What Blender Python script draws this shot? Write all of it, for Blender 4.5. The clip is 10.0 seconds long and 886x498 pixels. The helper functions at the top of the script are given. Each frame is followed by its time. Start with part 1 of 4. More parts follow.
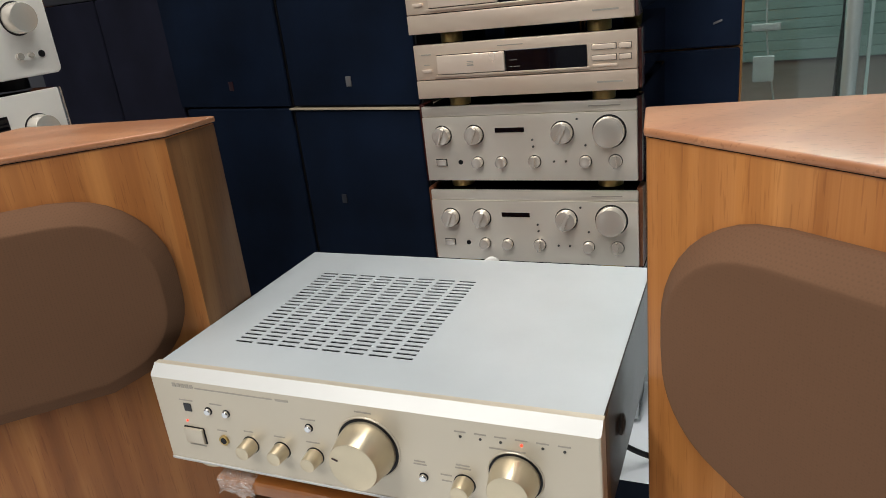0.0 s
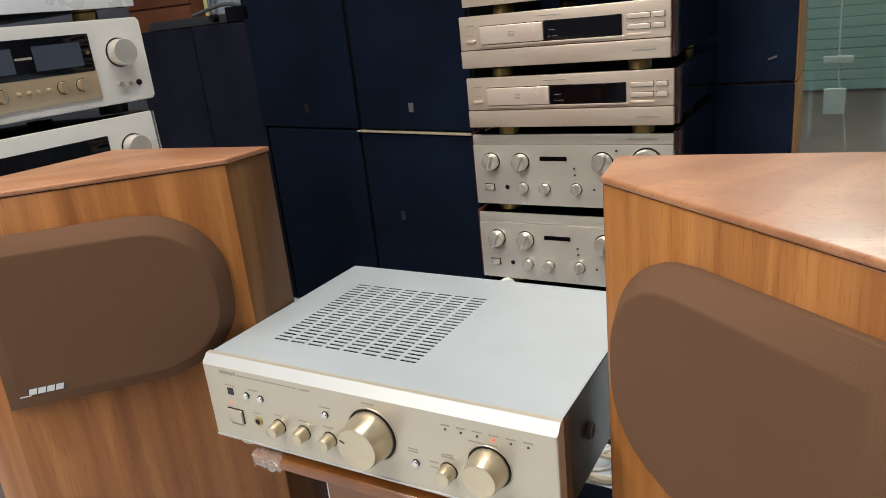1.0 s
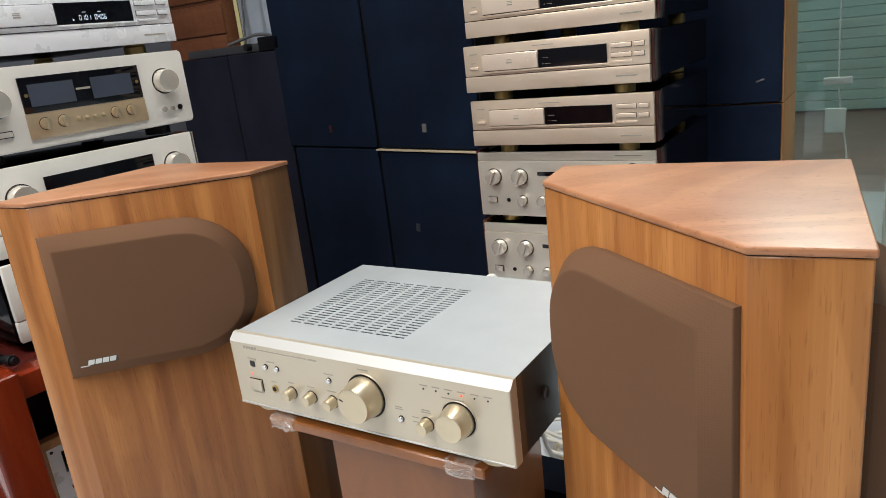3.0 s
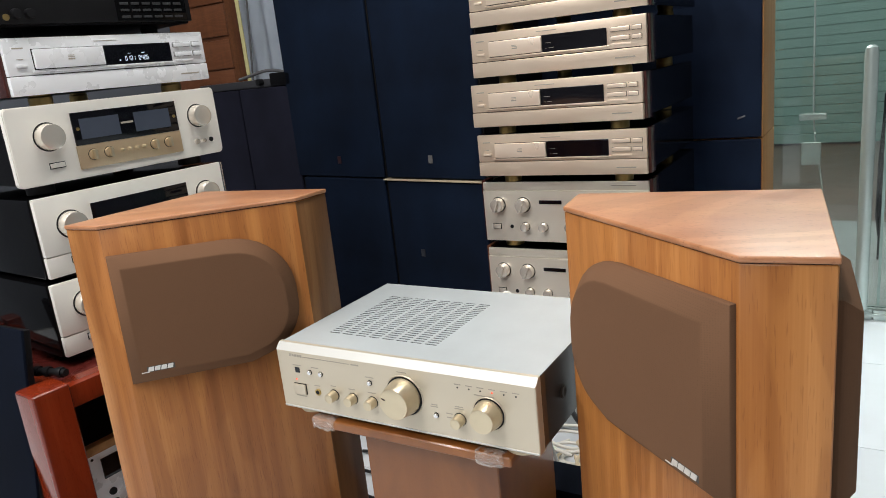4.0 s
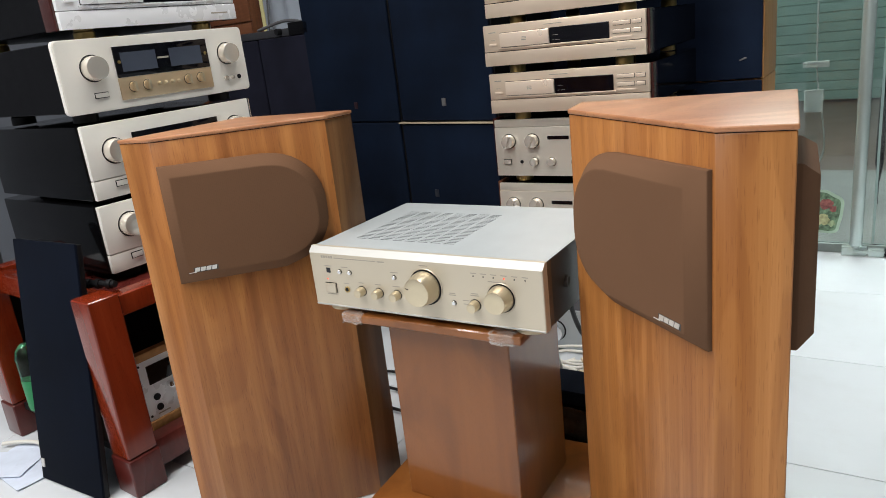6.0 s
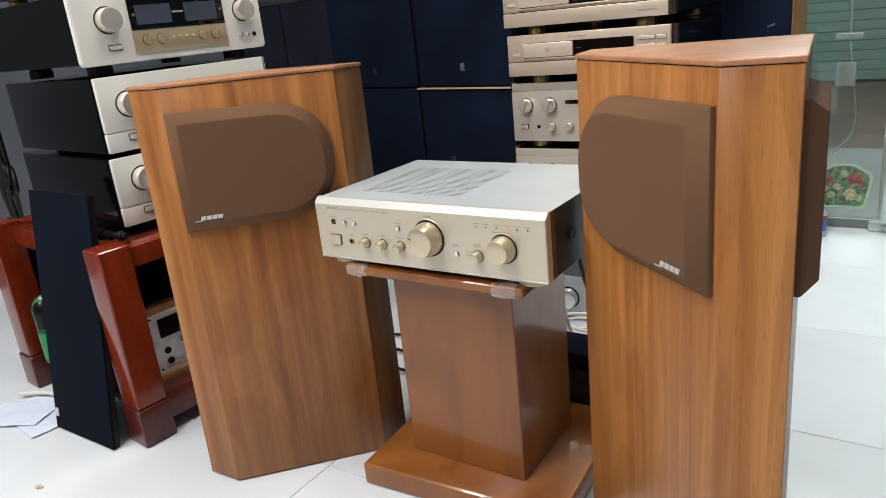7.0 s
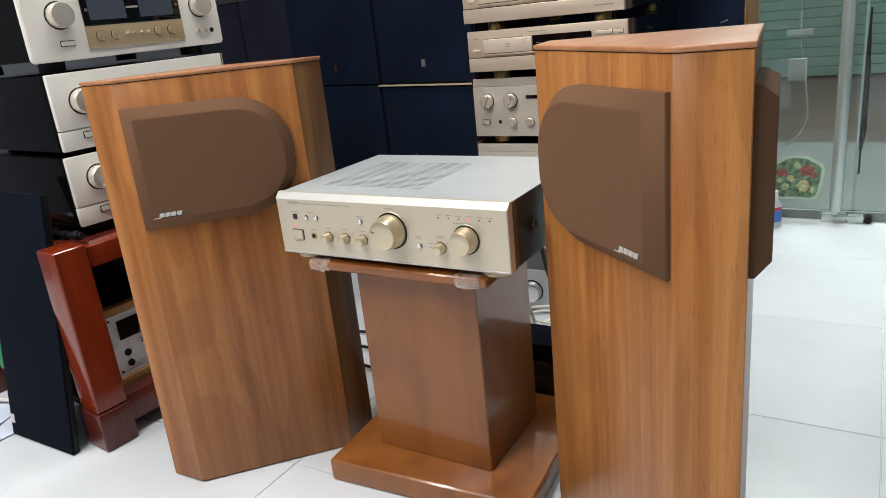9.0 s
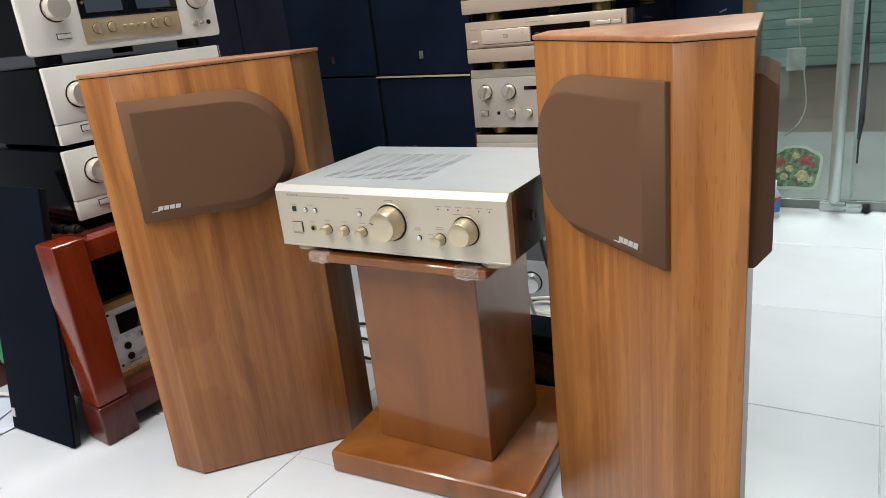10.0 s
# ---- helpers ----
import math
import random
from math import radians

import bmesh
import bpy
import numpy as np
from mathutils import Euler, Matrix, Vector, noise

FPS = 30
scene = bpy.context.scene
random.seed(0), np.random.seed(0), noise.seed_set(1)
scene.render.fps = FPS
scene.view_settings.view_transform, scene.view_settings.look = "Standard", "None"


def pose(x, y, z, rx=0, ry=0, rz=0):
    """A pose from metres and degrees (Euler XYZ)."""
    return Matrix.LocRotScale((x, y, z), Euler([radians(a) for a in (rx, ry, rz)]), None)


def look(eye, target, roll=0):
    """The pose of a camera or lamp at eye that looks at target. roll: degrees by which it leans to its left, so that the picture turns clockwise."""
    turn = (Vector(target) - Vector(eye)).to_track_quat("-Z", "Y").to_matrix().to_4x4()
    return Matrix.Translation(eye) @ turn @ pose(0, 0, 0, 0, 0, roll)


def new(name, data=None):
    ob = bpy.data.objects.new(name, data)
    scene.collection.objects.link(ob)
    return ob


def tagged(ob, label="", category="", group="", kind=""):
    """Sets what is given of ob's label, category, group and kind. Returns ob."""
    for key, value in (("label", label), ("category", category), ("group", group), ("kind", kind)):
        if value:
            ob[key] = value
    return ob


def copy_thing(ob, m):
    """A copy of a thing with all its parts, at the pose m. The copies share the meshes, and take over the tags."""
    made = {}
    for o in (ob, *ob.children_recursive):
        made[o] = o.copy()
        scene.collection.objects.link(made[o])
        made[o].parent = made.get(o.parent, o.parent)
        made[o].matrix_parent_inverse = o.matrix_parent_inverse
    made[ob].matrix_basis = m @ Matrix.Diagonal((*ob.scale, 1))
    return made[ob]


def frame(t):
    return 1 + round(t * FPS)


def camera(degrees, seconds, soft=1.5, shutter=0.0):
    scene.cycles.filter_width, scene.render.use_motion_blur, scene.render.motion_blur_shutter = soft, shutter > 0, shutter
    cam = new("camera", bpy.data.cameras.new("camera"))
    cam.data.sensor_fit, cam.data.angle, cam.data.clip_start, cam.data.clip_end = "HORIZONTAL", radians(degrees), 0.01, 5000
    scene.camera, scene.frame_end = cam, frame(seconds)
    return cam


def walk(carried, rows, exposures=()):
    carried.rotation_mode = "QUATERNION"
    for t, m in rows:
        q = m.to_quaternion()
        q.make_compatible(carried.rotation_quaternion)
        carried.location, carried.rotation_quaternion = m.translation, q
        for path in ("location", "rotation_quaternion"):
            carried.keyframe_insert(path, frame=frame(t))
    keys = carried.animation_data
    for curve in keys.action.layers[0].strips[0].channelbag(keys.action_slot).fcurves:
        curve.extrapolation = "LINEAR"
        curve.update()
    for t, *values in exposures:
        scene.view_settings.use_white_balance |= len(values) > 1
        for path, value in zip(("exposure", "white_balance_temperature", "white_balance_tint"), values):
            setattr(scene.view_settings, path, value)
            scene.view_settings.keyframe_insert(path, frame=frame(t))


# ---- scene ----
cam = camera(63.5, 10.0, soft=0.9)
PATH = [
    (0, (0.307, -0.441, 0.858), (-0.464, 1.266, 0.157), -6.6),
    (0.5, (0.354, -0.464, 0.875), (-0.505, 1.214, 0.205), -6.3),
    (1, (0.420, -0.496, 0.892), (-0.554, 1.130, 0.254), -6.1),
    (1.5, (0.467, -0.519, 0.904), (-0.569, 1.085, 0.308), -6.4),
    (2, (0.500, -0.551, 0.906), (-0.540, 1.058, 0.330), -6.5),
    (2.5, (0.541, -0.569, 0.900), (-0.513, 1.028, 0.316), -6.5),
    (2.7, (0.546, -0.578, 0.899), (-0.510, 1.016, 0.313), -6.6),
    (3.8, (0.560, -0.712, 0.931), (-0.469, 0.927, 0.425), -6.4),
    (4, (0.563, -0.741, 0.931), (-0.456, 0.906, 0.430), -6.1),
    (4.5, (0.572, -0.795, 0.929), (-0.427, 0.858, 0.410), -5.7),
    (5, (0.591, -0.848, 0.929), (-0.409, 0.793, 0.373), -5.6),
    (5.5, (0.591, -0.870, 0.906), (-0.432, 0.753, 0.340), -6.3),
    (6, (0.617, -0.870, 0.868), (-0.420, 0.739, 0.288), -6.5),
    (6.2, (0.626, -0.868, 0.851), (-0.417, 0.732, 0.258), -6.3),
    (7.3, (0.645, -0.854, 0.810), (-0.457, 0.694, 0.187), -6.0),
    (7.5, (0.646, -0.856, 0.807), (-0.445, 0.701, 0.184), -6.2),
    (8, (0.647, -0.856, 0.802), (-0.405, 0.726, 0.178), -6.3),
    (8.5, (0.649, -0.855, 0.801), (-0.379, 0.743, 0.176), -6.1),
    (9, (0.648, -0.859, 0.803), (-0.365, 0.747, 0.174), -6.1),
    (9.5, (0.647, -0.859, 0.804), (-0.360, 0.746, 0.165), -6.2),
    (10, (0.646, -0.860, 0.802), (-0.361, 0.741, 0.152), -6.4),
]
walk(cam, [(t, look(eye, target, roll)) for t, eye, target, roll in PATH], ((0, -0.38), (1.0, -0.24), (2.0, -0.13), (5.0, -0.08), (7.0, -0.09), (10.0, -0.10)))

# ---- light ----
world = bpy.data.worlds.new("room_world")
scene.world = world
world.use_nodes = True
world.node_tree.nodes["Background"].inputs[0].default_value = (0.75, 0.85, 1.0, 1)
world.node_tree.nodes["Background"].inputs[1].default_value = 0.12


def ceiling_lamp(x, y, z, sx, sy, watts, colour=(1.0, 0.98, 0.95)):
    data = bpy.data.lights.new("fluorescent", "AREA")
    data.shape, data.size, data.size_y, data.energy, data.color = "RECTANGLE", sx, sy, watts, colour
    ob = new("fluorescent", data)
    ob.matrix_world = pose(x, y, z)
    return ob


for lx, ly, watts in ((-1.4, -2.6, 46), (-0.35, -2.6, 50), (-1.3, -1.1, 30), (-0.25, -1.1, 30), (-0.7, 0.5, 6), (0.03, 0.42, 35)):
    ceiling_lamp(lx, ly, 2.86, 0.25, 1.2, watts)
ceiling_lamp(1.5, -0.8, 2.86, 0.25, 1.2, 6, (0.84, 0.93, 1.0))
ceiling_lamp(0.0, 3.2, 2.86, 1.6, 1.2, 105, (0.9, 1.0, 0.98))


# ---- materials ----
def shader(name):
    m = bpy.data.materials.new(name)
    m.use_nodes = True
    return m, m.node_tree, m.node_tree.nodes["Principled BSDF"]


def link(nt, a, b):
    nt.links.new(a, b)


def coords(nt, scale, rot=(0, 0, 0)):
    tc = nt.nodes.new("ShaderNodeTexCoord")
    mp = nt.nodes.new("ShaderNodeMapping")
    mp.inputs["Scale"].default_value = scale
    mp.inputs["Rotation"].default_value = [radians(a) for a in rot]
    link(nt, tc.outputs["Object"], mp.inputs["Vector"])
    return mp.outputs["Vector"]


def noise_tex(nt, vec, scale, detail=4, rough=0.55, distort=0.0):
    n = nt.nodes.new("ShaderNodeTexNoise")
    n.inputs["Scale"].default_value, n.inputs["Detail"].default_value = scale, detail
    n.inputs["Roughness"].default_value, n.inputs["Distortion"].default_value = rough, distort
    link(nt, vec, n.inputs["Vector"])
    return n.outputs["Fac"]


def ramp(nt, fac, stops):
    r = nt.nodes.new("ShaderNodeValToRGB")
    el = r.color_ramp.elements
    while len(el) < len(stops):
        el.new(0.5)
    for e, (p, c) in zip(el, stops):
        e.position, e.color = p, (*c, 1)
    link(nt, fac, r.inputs["Fac"])
    return r.outputs["Color"]


def mix(nt, fac, a, b, mode="MIX"):
    m = nt.nodes.new("ShaderNodeMix")
    m.data_type, m.blend_type = "RGBA", mode
    for sock, val in ((0, fac), (6, a), (7, b)):
        if isinstance(val, (int, float)):
            m.inputs[sock].default_value = val
        elif isinstance(val, tuple):
            m.inputs[sock].default_value = (*val, 1)
        else:
            link(nt, val, m.inputs[sock])
    return m.outputs[2]


def bump(nt, p, height, strength, dist=0.001):
    b = nt.nodes.new("ShaderNodeBump")
    b.inputs["Strength"].default_value, b.inputs["Distance"].default_value = strength, dist
    link(nt, height, b.inputs["Height"])
    link(nt, b.outputs["Normal"], p.inputs["Normal"])


def plain(name, colour, rough=0.5, metal=0.0, vary=0.08, scale=14, coat=0.0, fine=0.04, spec=0.5):
    """A surface of one colour with slight mottling, smudges in the gloss and a fine grain."""
    m, nt, p = shader(name)
    v = coords(nt, (1, 1, 1))
    big = noise_tex(nt, v, scale, 5)
    lo, hi = tuple(c * (1 - vary) for c in colour), tuple(min(1, c * (1 + vary)) for c in colour)
    link(nt, ramp(nt, big, [(0.3, lo), (0.7, hi)]), p.inputs["Base Color"])
    sm = noise_tex(nt, v, scale * 2.3, 6)
    mr = nt.nodes.new("ShaderNodeMapRange")
    mr.inputs["To Min"].default_value, mr.inputs["To Max"].default_value = rough * (0.93 if metal > 0.3 else 0.8), min(1, rough * (1.07 if metal > 0.3 else 1.2))
    link(nt, sm, mr.inputs["Value"])
    link(nt, mr.outputs[0], p.inputs["Roughness"])
    p.inputs["Metallic"].default_value = metal
    p.inputs["Coat Weight"].default_value = coat
    p.inputs["Coat Roughness"].default_value = 0.08
    p.inputs["Specular IOR Level"].default_value = spec
    if metal < 0.35:
        bump(nt, p, noise_tex(nt, v, 900, 2), fine)
    return m


def veneer(name, dark, mid, light, stretch, rough=0.32, coat=0.25, streak=0.35, fig=1.0, rings=0.35, pore=0.22, shine=0.12, band=0.3, figure=(0.42, 0.9, 85)):
    """Wood: broad figure, contour lines of the growth rings, fine streaks and pores, drawn out along one axis."""
    m, nt, p = shader(name)
    sx, sy, sz = stretch
    broad = noise_tex(nt, coords(nt, stretch), 1.0, 3, 0.5, 0.5 * fig)
    slow = noise_tex(nt, coords(nt, (sx * figure[0], sy * figure[0], sz * figure[1])), 1.0, 2, 0.45, 0.35 * fig)
    mul = nt.nodes.new("ShaderNodeMath")
    mul.operation = "MULTIPLY"
    mul.inputs[1].default_value = figure[2]
    link(nt, slow, mul.inputs[0])
    sine = nt.nodes.new("ShaderNodeMath")
    sine.operation = "SINE"
    link(nt, mul.outputs[0], sine.inputs[0])
    fine = noise_tex(nt, coords(nt, (sx * 8, sy * 8, sz * 0.7)), 1.0, 6, 0.68)
    bands = noise_tex(nt, coords(nt, (sx * 2.6, sy * 2.6, sz * 0.16)), 1.0, 2, 0.5)
    pores = noise_tex(nt, coords(nt, (sx * 70, sy * 70, sz * 60)), 1.0, 1, 0.4)
    base = ramp(nt, broad, [(0.26, dark), (0.45, mid), (0.55, mid), (0.76, light)])
    base = mix(nt, streak, base, ramp(nt, fine, [(0.32, tuple(c * 0.6 for c in mid)), (0.5, mid), (0.7, light)]))
    base = mix(nt, band, base, ramp(nt, bands, [(0.30, (0.70, 0.62, 0.55)), (0.47, (0.98, 0.95, 0.92)), (0.60, (1.06, 1.06, 1.0)), (0.72, (1.22, 1.24, 1.15))]), "MULTIPLY")
    base = mix(nt, rings, base, ramp(nt, sine.outputs[0], [(0.0, (0.72, 0.64, 0.58)), (0.55, (1, 1, 1)), (1.0, (1.0, 1.0, 1.0))]), "MULTIPLY")
    base = mix(nt, pore, base, ramp(nt, pores, [(0.31, (0.40, 0.32, 0.26)), (0.37, (1, 1, 1))]), "MULTIPLY")
    link(nt, base, p.inputs["Base Color"])
    mr = nt.nodes.new("ShaderNodeMapRange")
    mr.inputs["To Min"].default_value, mr.inputs["To Max"].default_value = rough * 0.8, rough * 1.25
    link(nt, broad, mr.inputs["Value"])
    link(nt, mr.outputs[0], p.inputs["Roughness"])
    p.inputs["Coat Weight"].default_value, p.inputs["Coat Roughness"].default_value = coat, shine
    p.inputs["Specular IOR Level"].default_value = 0.3
    bump(nt, p, fine, 0.10, 0.0006)
    return m


def cloth(name, colour, cell=420, depth=0.5, rough=0.95, vary=0.12):
    """Woven or perforated grille covering."""
    m, nt, p = shader(name)
    v = coords(nt, (1, 1, 1))
    vo = nt.nodes.new("ShaderNodeTexVoronoi")
    vo.inputs["Scale"].default_value = cell
    vo.inputs["Randomness"].default_value = 0.25
    link(nt, v, vo.inputs["Vector"])
    big = noise_tex(nt, v, 5, 4)
    lo, hi = tuple(c * (1 - vary) for c in colour), tuple(c * (1 + vary) for c in colour)
    base = ramp(nt, big, [(0.3, lo), (0.7, hi)])
    base = mix(nt, depth, base, ramp(nt, vo.outputs["Distance"], [(0.1, (0.55, 0.55, 0.55)), (0.45, (1, 1, 1))]), "MULTIPLY")
    link(nt, base, p.inputs["Base Color"])
    p.inputs["Roughness"].default_value = rough
    p.inputs["Specular IOR Level"].default_value = 0.12
    bump(nt, p, vo.outputs["Distance"], 0.12, 0.0005)
    return m


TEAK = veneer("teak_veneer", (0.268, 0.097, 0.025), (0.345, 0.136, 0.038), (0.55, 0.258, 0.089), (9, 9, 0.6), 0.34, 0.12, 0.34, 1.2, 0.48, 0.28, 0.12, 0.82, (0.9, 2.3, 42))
# olive-brown flank veneer; part of its darkness is the flanks' shade, put into colour
TEAK_SIDE_SHADED = veneer("olive_side_veneer_shaded", (0.105, 0.048, 0.018), (0.165, 0.079, 0.031), (0.25, 0.128, 0.053), (9, 9, 0.6), 0.34, 0.12, 0.34, 1.2, 0.6, 0.26, 0.12, 0.7)
TEAK_LID = veneer("teak_lid", (0.35, 0.143, 0.062), (0.435, 0.196, 0.094), (0.54, 0.285, 0.150), (2.2, 6, 6), 0.38, 0.42, 0.2, 2.0, 0.5, 0.35, 0.3)
CHERRY = veneer("cherry_stand", (0.135, 0.044, 0.011), (0.245, 0.084, 0.019), (0.35, 0.135, 0.034), (6, 6, 3.0), 0.3, 0.6, 0.10, 1.6, 0.08, 0.08, 0.10, 0.6)
MAHOGANY = veneer("red_mahogany", (0.11, 0.011, 0.003), (0.19, 0.022, 0.006), (0.27, 0.042, 0.012), (7, 7, 1.6), 0.2, 0.5, 0.3)
MAHOGANY_DARK = veneer("mahogany_foot", (0.065, 0.010, 0.008), (0.09, 0.015, 0.012), (0.12, 0.024, 0.018), (14, 14, 6), 0.28, 0.4, 0.2)
ROSEWOOD = veneer("rosewood_side", (0.03, 0.008, 0.006), (0.055, 0.013, 0.01), (0.085, 0.022, 0.015), (3, 14, 14), 0.2, 0.6, 0.4)
OAK = veneer("pale_wood", (0.34, 0.16, 0.055), (0.42, 0.21, 0.08), (0.5, 0.27, 0.11), (14, 3, 14), 0.45, 0.1, 0.4)
OAK_UP = veneer("wood_cabinet_side", (0.26, 0.11, 0.03), (0.36, 0.165, 0.05), (0.45, 0.22, 0.075), (14, 14, 1.5), 0.45, 0.1, 0.4)
BROWNWOOD = veneer("brown_cabinet", (0.10, 0.035, 0.015), (0.15, 0.055, 0.024), (0.2, 0.08, 0.035), (4, 14, 14), 0.4, 0.2, 0.4)
GRILLE = cloth("brown_grille_cloth", (0.146, 0.076, 0.042), 430, 0.3, 0.85, 0.05)
NAVY = cloth("navy_grille_cloth", (0.0034, 0.0080, 0.0202), 700, 0.3, 0.9, 0.35)
NAVYBLUE = cloth("blue_grille_cloth", (0.0085, 0.0150, 0.0330), 700, 0.3, 0.9, 0.3)
PANELCLOTH = cloth("dark_panel_cloth", (0.0016, 0.0036, 0.0098), 700, 0.3, 0.9, 0.3)
PLUM = cloth("charcoal_grille_cloth", (0.0095, 0.0100, 0.0190), 700, 0.3, 0.9, 0.3)
CHAMPAGNE = plain("champagne_panel", (0.59, 0.525, 0.415), 0.36, 0.4, 0.03, 6, 0, 0.03)
# edge tone silvered to carry the reflected light of the bevel
CHAMPAGNE_EDGE_SHEEN = plain("champagne_edge_sheen", (0.50, 0.495, 0.47), 0.46, 0.3, 0.03, 6)
KNOBGOLD = plain("gold_knob", (0.64, 0.55, 0.39), 0.3, 0.75, 0.04, 30, 0, 0.02)
COVER = plain("silver_cover_paint", (0.47, 0.50, 0.51), 0.42, 0.25, 0.05, 9, 0, 0.10)
DARKSIDE = plain("bronze_side", (0.026, 0.019, 0.015), 0.36, 0.15, 0.1, 9, 0, 0.12)
PINKGOLD = plain("rose_gold_panel", (0.82, 0.67, 0.53), 0.30, 0.6, 0.03, 7, 0, 0.03)
PINKTRAY = plain("rose_gold_tray", (0.92, 0.76, 0.62), 0.28, 0.5, 0.03, 7)
WARMSILVER = plain("warm_silver_panel", (0.84, 0.78, 0.68), 0.30, 0.6, 0.03, 7, 0, 0.03)
SILVER = plain("white_gold_panel", (0.90, 0.87, 0.80), 0.30, 0.15, 0.03, 7, 0, 0.03)
WHITESILVER = plain("white_silver_panel", (0.87, 0.88, 0.90), 0.28, 0.15, 0.008, 7, 0, 0.03)
SUBGOLD = plain("soft_gold_panel", (0.66, 0.51, 0.33), 0.32, 0.6, 0.04, 8)
KNOBPEARL = plain("pearl_knob", (0.86, 0.80, 0.71), 0.22, 0.7, 0.03, 20)
BRASS = plain("brass_foot", (0.50, 0.36, 0.14), 0.32, 0.9, 0.12, 30)
CHROME = plain("chrome", (0.75, 0.75, 0.75), 0.15, 1.0, 0.04, 20)
BLACKGLOSS = plain("black_lacquer", (0.003, 0.003, 0.0035), 0.07, 0, 0.1, 10, 0.0, 0.02, 0.22)
BLACK = plain("black_plastic", (0.006, 0.006, 0.007), 0.45, 0, 0.2, 20, 0, 0.04, 0.25)
BLACKMETAL = plain("black_steel", (0.005, 0.005, 0.006), 0.38, 0.0, 0.15, 14, 0, 0.15, 0.07)
DISPLAY = plain("display_glass", (0.002, 0.002, 0.004), 0.06, 0, 0.1, 10, 0.0, 0.0)
METER = plain("meter_face", (0.060, 0.072, 0.100), 0.12, 0, 0.1, 10, 0.0)
INK = plain("print_grey", (0.36, 0.325, 0.27), 0.6)
INKDARK = plain("print_dark", (0.05, 0.045, 0.04), 0.6)
WHITEINK = plain("badge_silver", (0.72, 0.70, 0.66), 0.3, 0.5)
WHITEPLASTIC = plain("white_cable_jacket", (0.72, 0.70, 0.64), 0.45)
CREAM = plain("cream_foot", (0.62, 0.52, 0.36), 0.5)
GREYCORD = plain("dull_white_jacket", (0.36, 0.38, 0.37), 0.5)
GREYCABLE = plain("grey_cable_jacket", (0.10, 0.10, 0.105), 0.5)
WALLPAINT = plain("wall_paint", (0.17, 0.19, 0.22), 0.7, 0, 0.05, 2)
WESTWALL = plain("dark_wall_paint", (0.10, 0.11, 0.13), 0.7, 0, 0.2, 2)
# east wall, south wall and ceiling are unseen; dark tones hold down bounced light
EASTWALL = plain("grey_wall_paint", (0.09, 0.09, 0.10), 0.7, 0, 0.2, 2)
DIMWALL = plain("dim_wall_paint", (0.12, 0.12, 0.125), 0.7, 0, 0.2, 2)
CEILPAINT = plain("ceiling_paint", (0.32, 0.32, 0.32), 0.8, 0, 0.03, 2)
FABRIC = plain("curtain_cloth", (0.58, 0.64, 0.72), 0.85, 0, 0.08, 5)
YELLOW = plain("yellow_strip", (0.60, 0.55, 0.27), 0.6)
PAPER = plain("paper_sheet", (0.62, 0.68, 0.80), 0.6, 0, 0.08, 20)
SHUTTER = plain("shutter_paint", (0.17, 0.25, 0.23), 0.5, 0.1, 0.10, 3)
BROWNFLOOR = plain("brown_outdoor_floor", (0.11, 0.072, 0.062), 0.35, 0, 0.2, 3)
OUTWALL = plain("corridor_wall", (0.34, 0.38, 0.37), 0.7, 0, 0.1, 3)
GREENGLASS_EDGE = plain("glass_edge", (0.24, 0.33, 0.31), 0.2, 0, 0.1, 6)
STEEL = plain("brushed_steel", (0.50, 0.58, 0.56), 0.2, 0.55, 0.04, 12)
PVCGREEN = plain("green_plastic", (0.01, 0.22, 0.07), 0.35)


MAROON = plain("dim_red_badge", (0.034, 0.012, 0.015), 0.4, 0.3)
GREYBADGE = plain("grey_badge", (0.28, 0.27, 0.26), 0.3, 0.6)
DIMBADGE = plain("dim_badge", (0.020, 0.022, 0.03), 0.4, 0.0)


def emitter(name, colour, strength):
    m, nt, p = shader(name)
    p.inputs["Base Color"].default_value = (*colour, 1)
    p.inputs["Emission Color"].default_value = (*colour, 1)
    p.inputs["Emission Strength"].default_value = strength
    return m


REDLED = emitter("red_led", (1.0, 0.05, 0.02), 2.5)
DIGITS = emitter("display_digits", (0.75, 0.85, 1.0), 0.4)


def clear(name, tint, rough=0.02, ior=1.45):
    m, nt, p = shader(name)
    p.inputs["Base Color"].default_value = (*tint, 1)
    p.inputs["Transmission Weight"].default_value = 1.0
    p.inputs["Roughness"].default_value, p.inputs["IOR"].default_value = rough, ior
    return m


GLASS = clear("shop_glass", (0.86, 0.95, 0.92))
FILM = plain("clear_wrap", (0.85, 0.82, 0.78), 0.06, 0, 0.1, 40, 1.0)
FILM.node_tree.nodes["Principled BSDF"].inputs["Alpha"].default_value = 0.22
BOTTLEPLASTIC = clear("clear_bottle", (0.85, 0.9, 0.9), 0.1, 1.35)


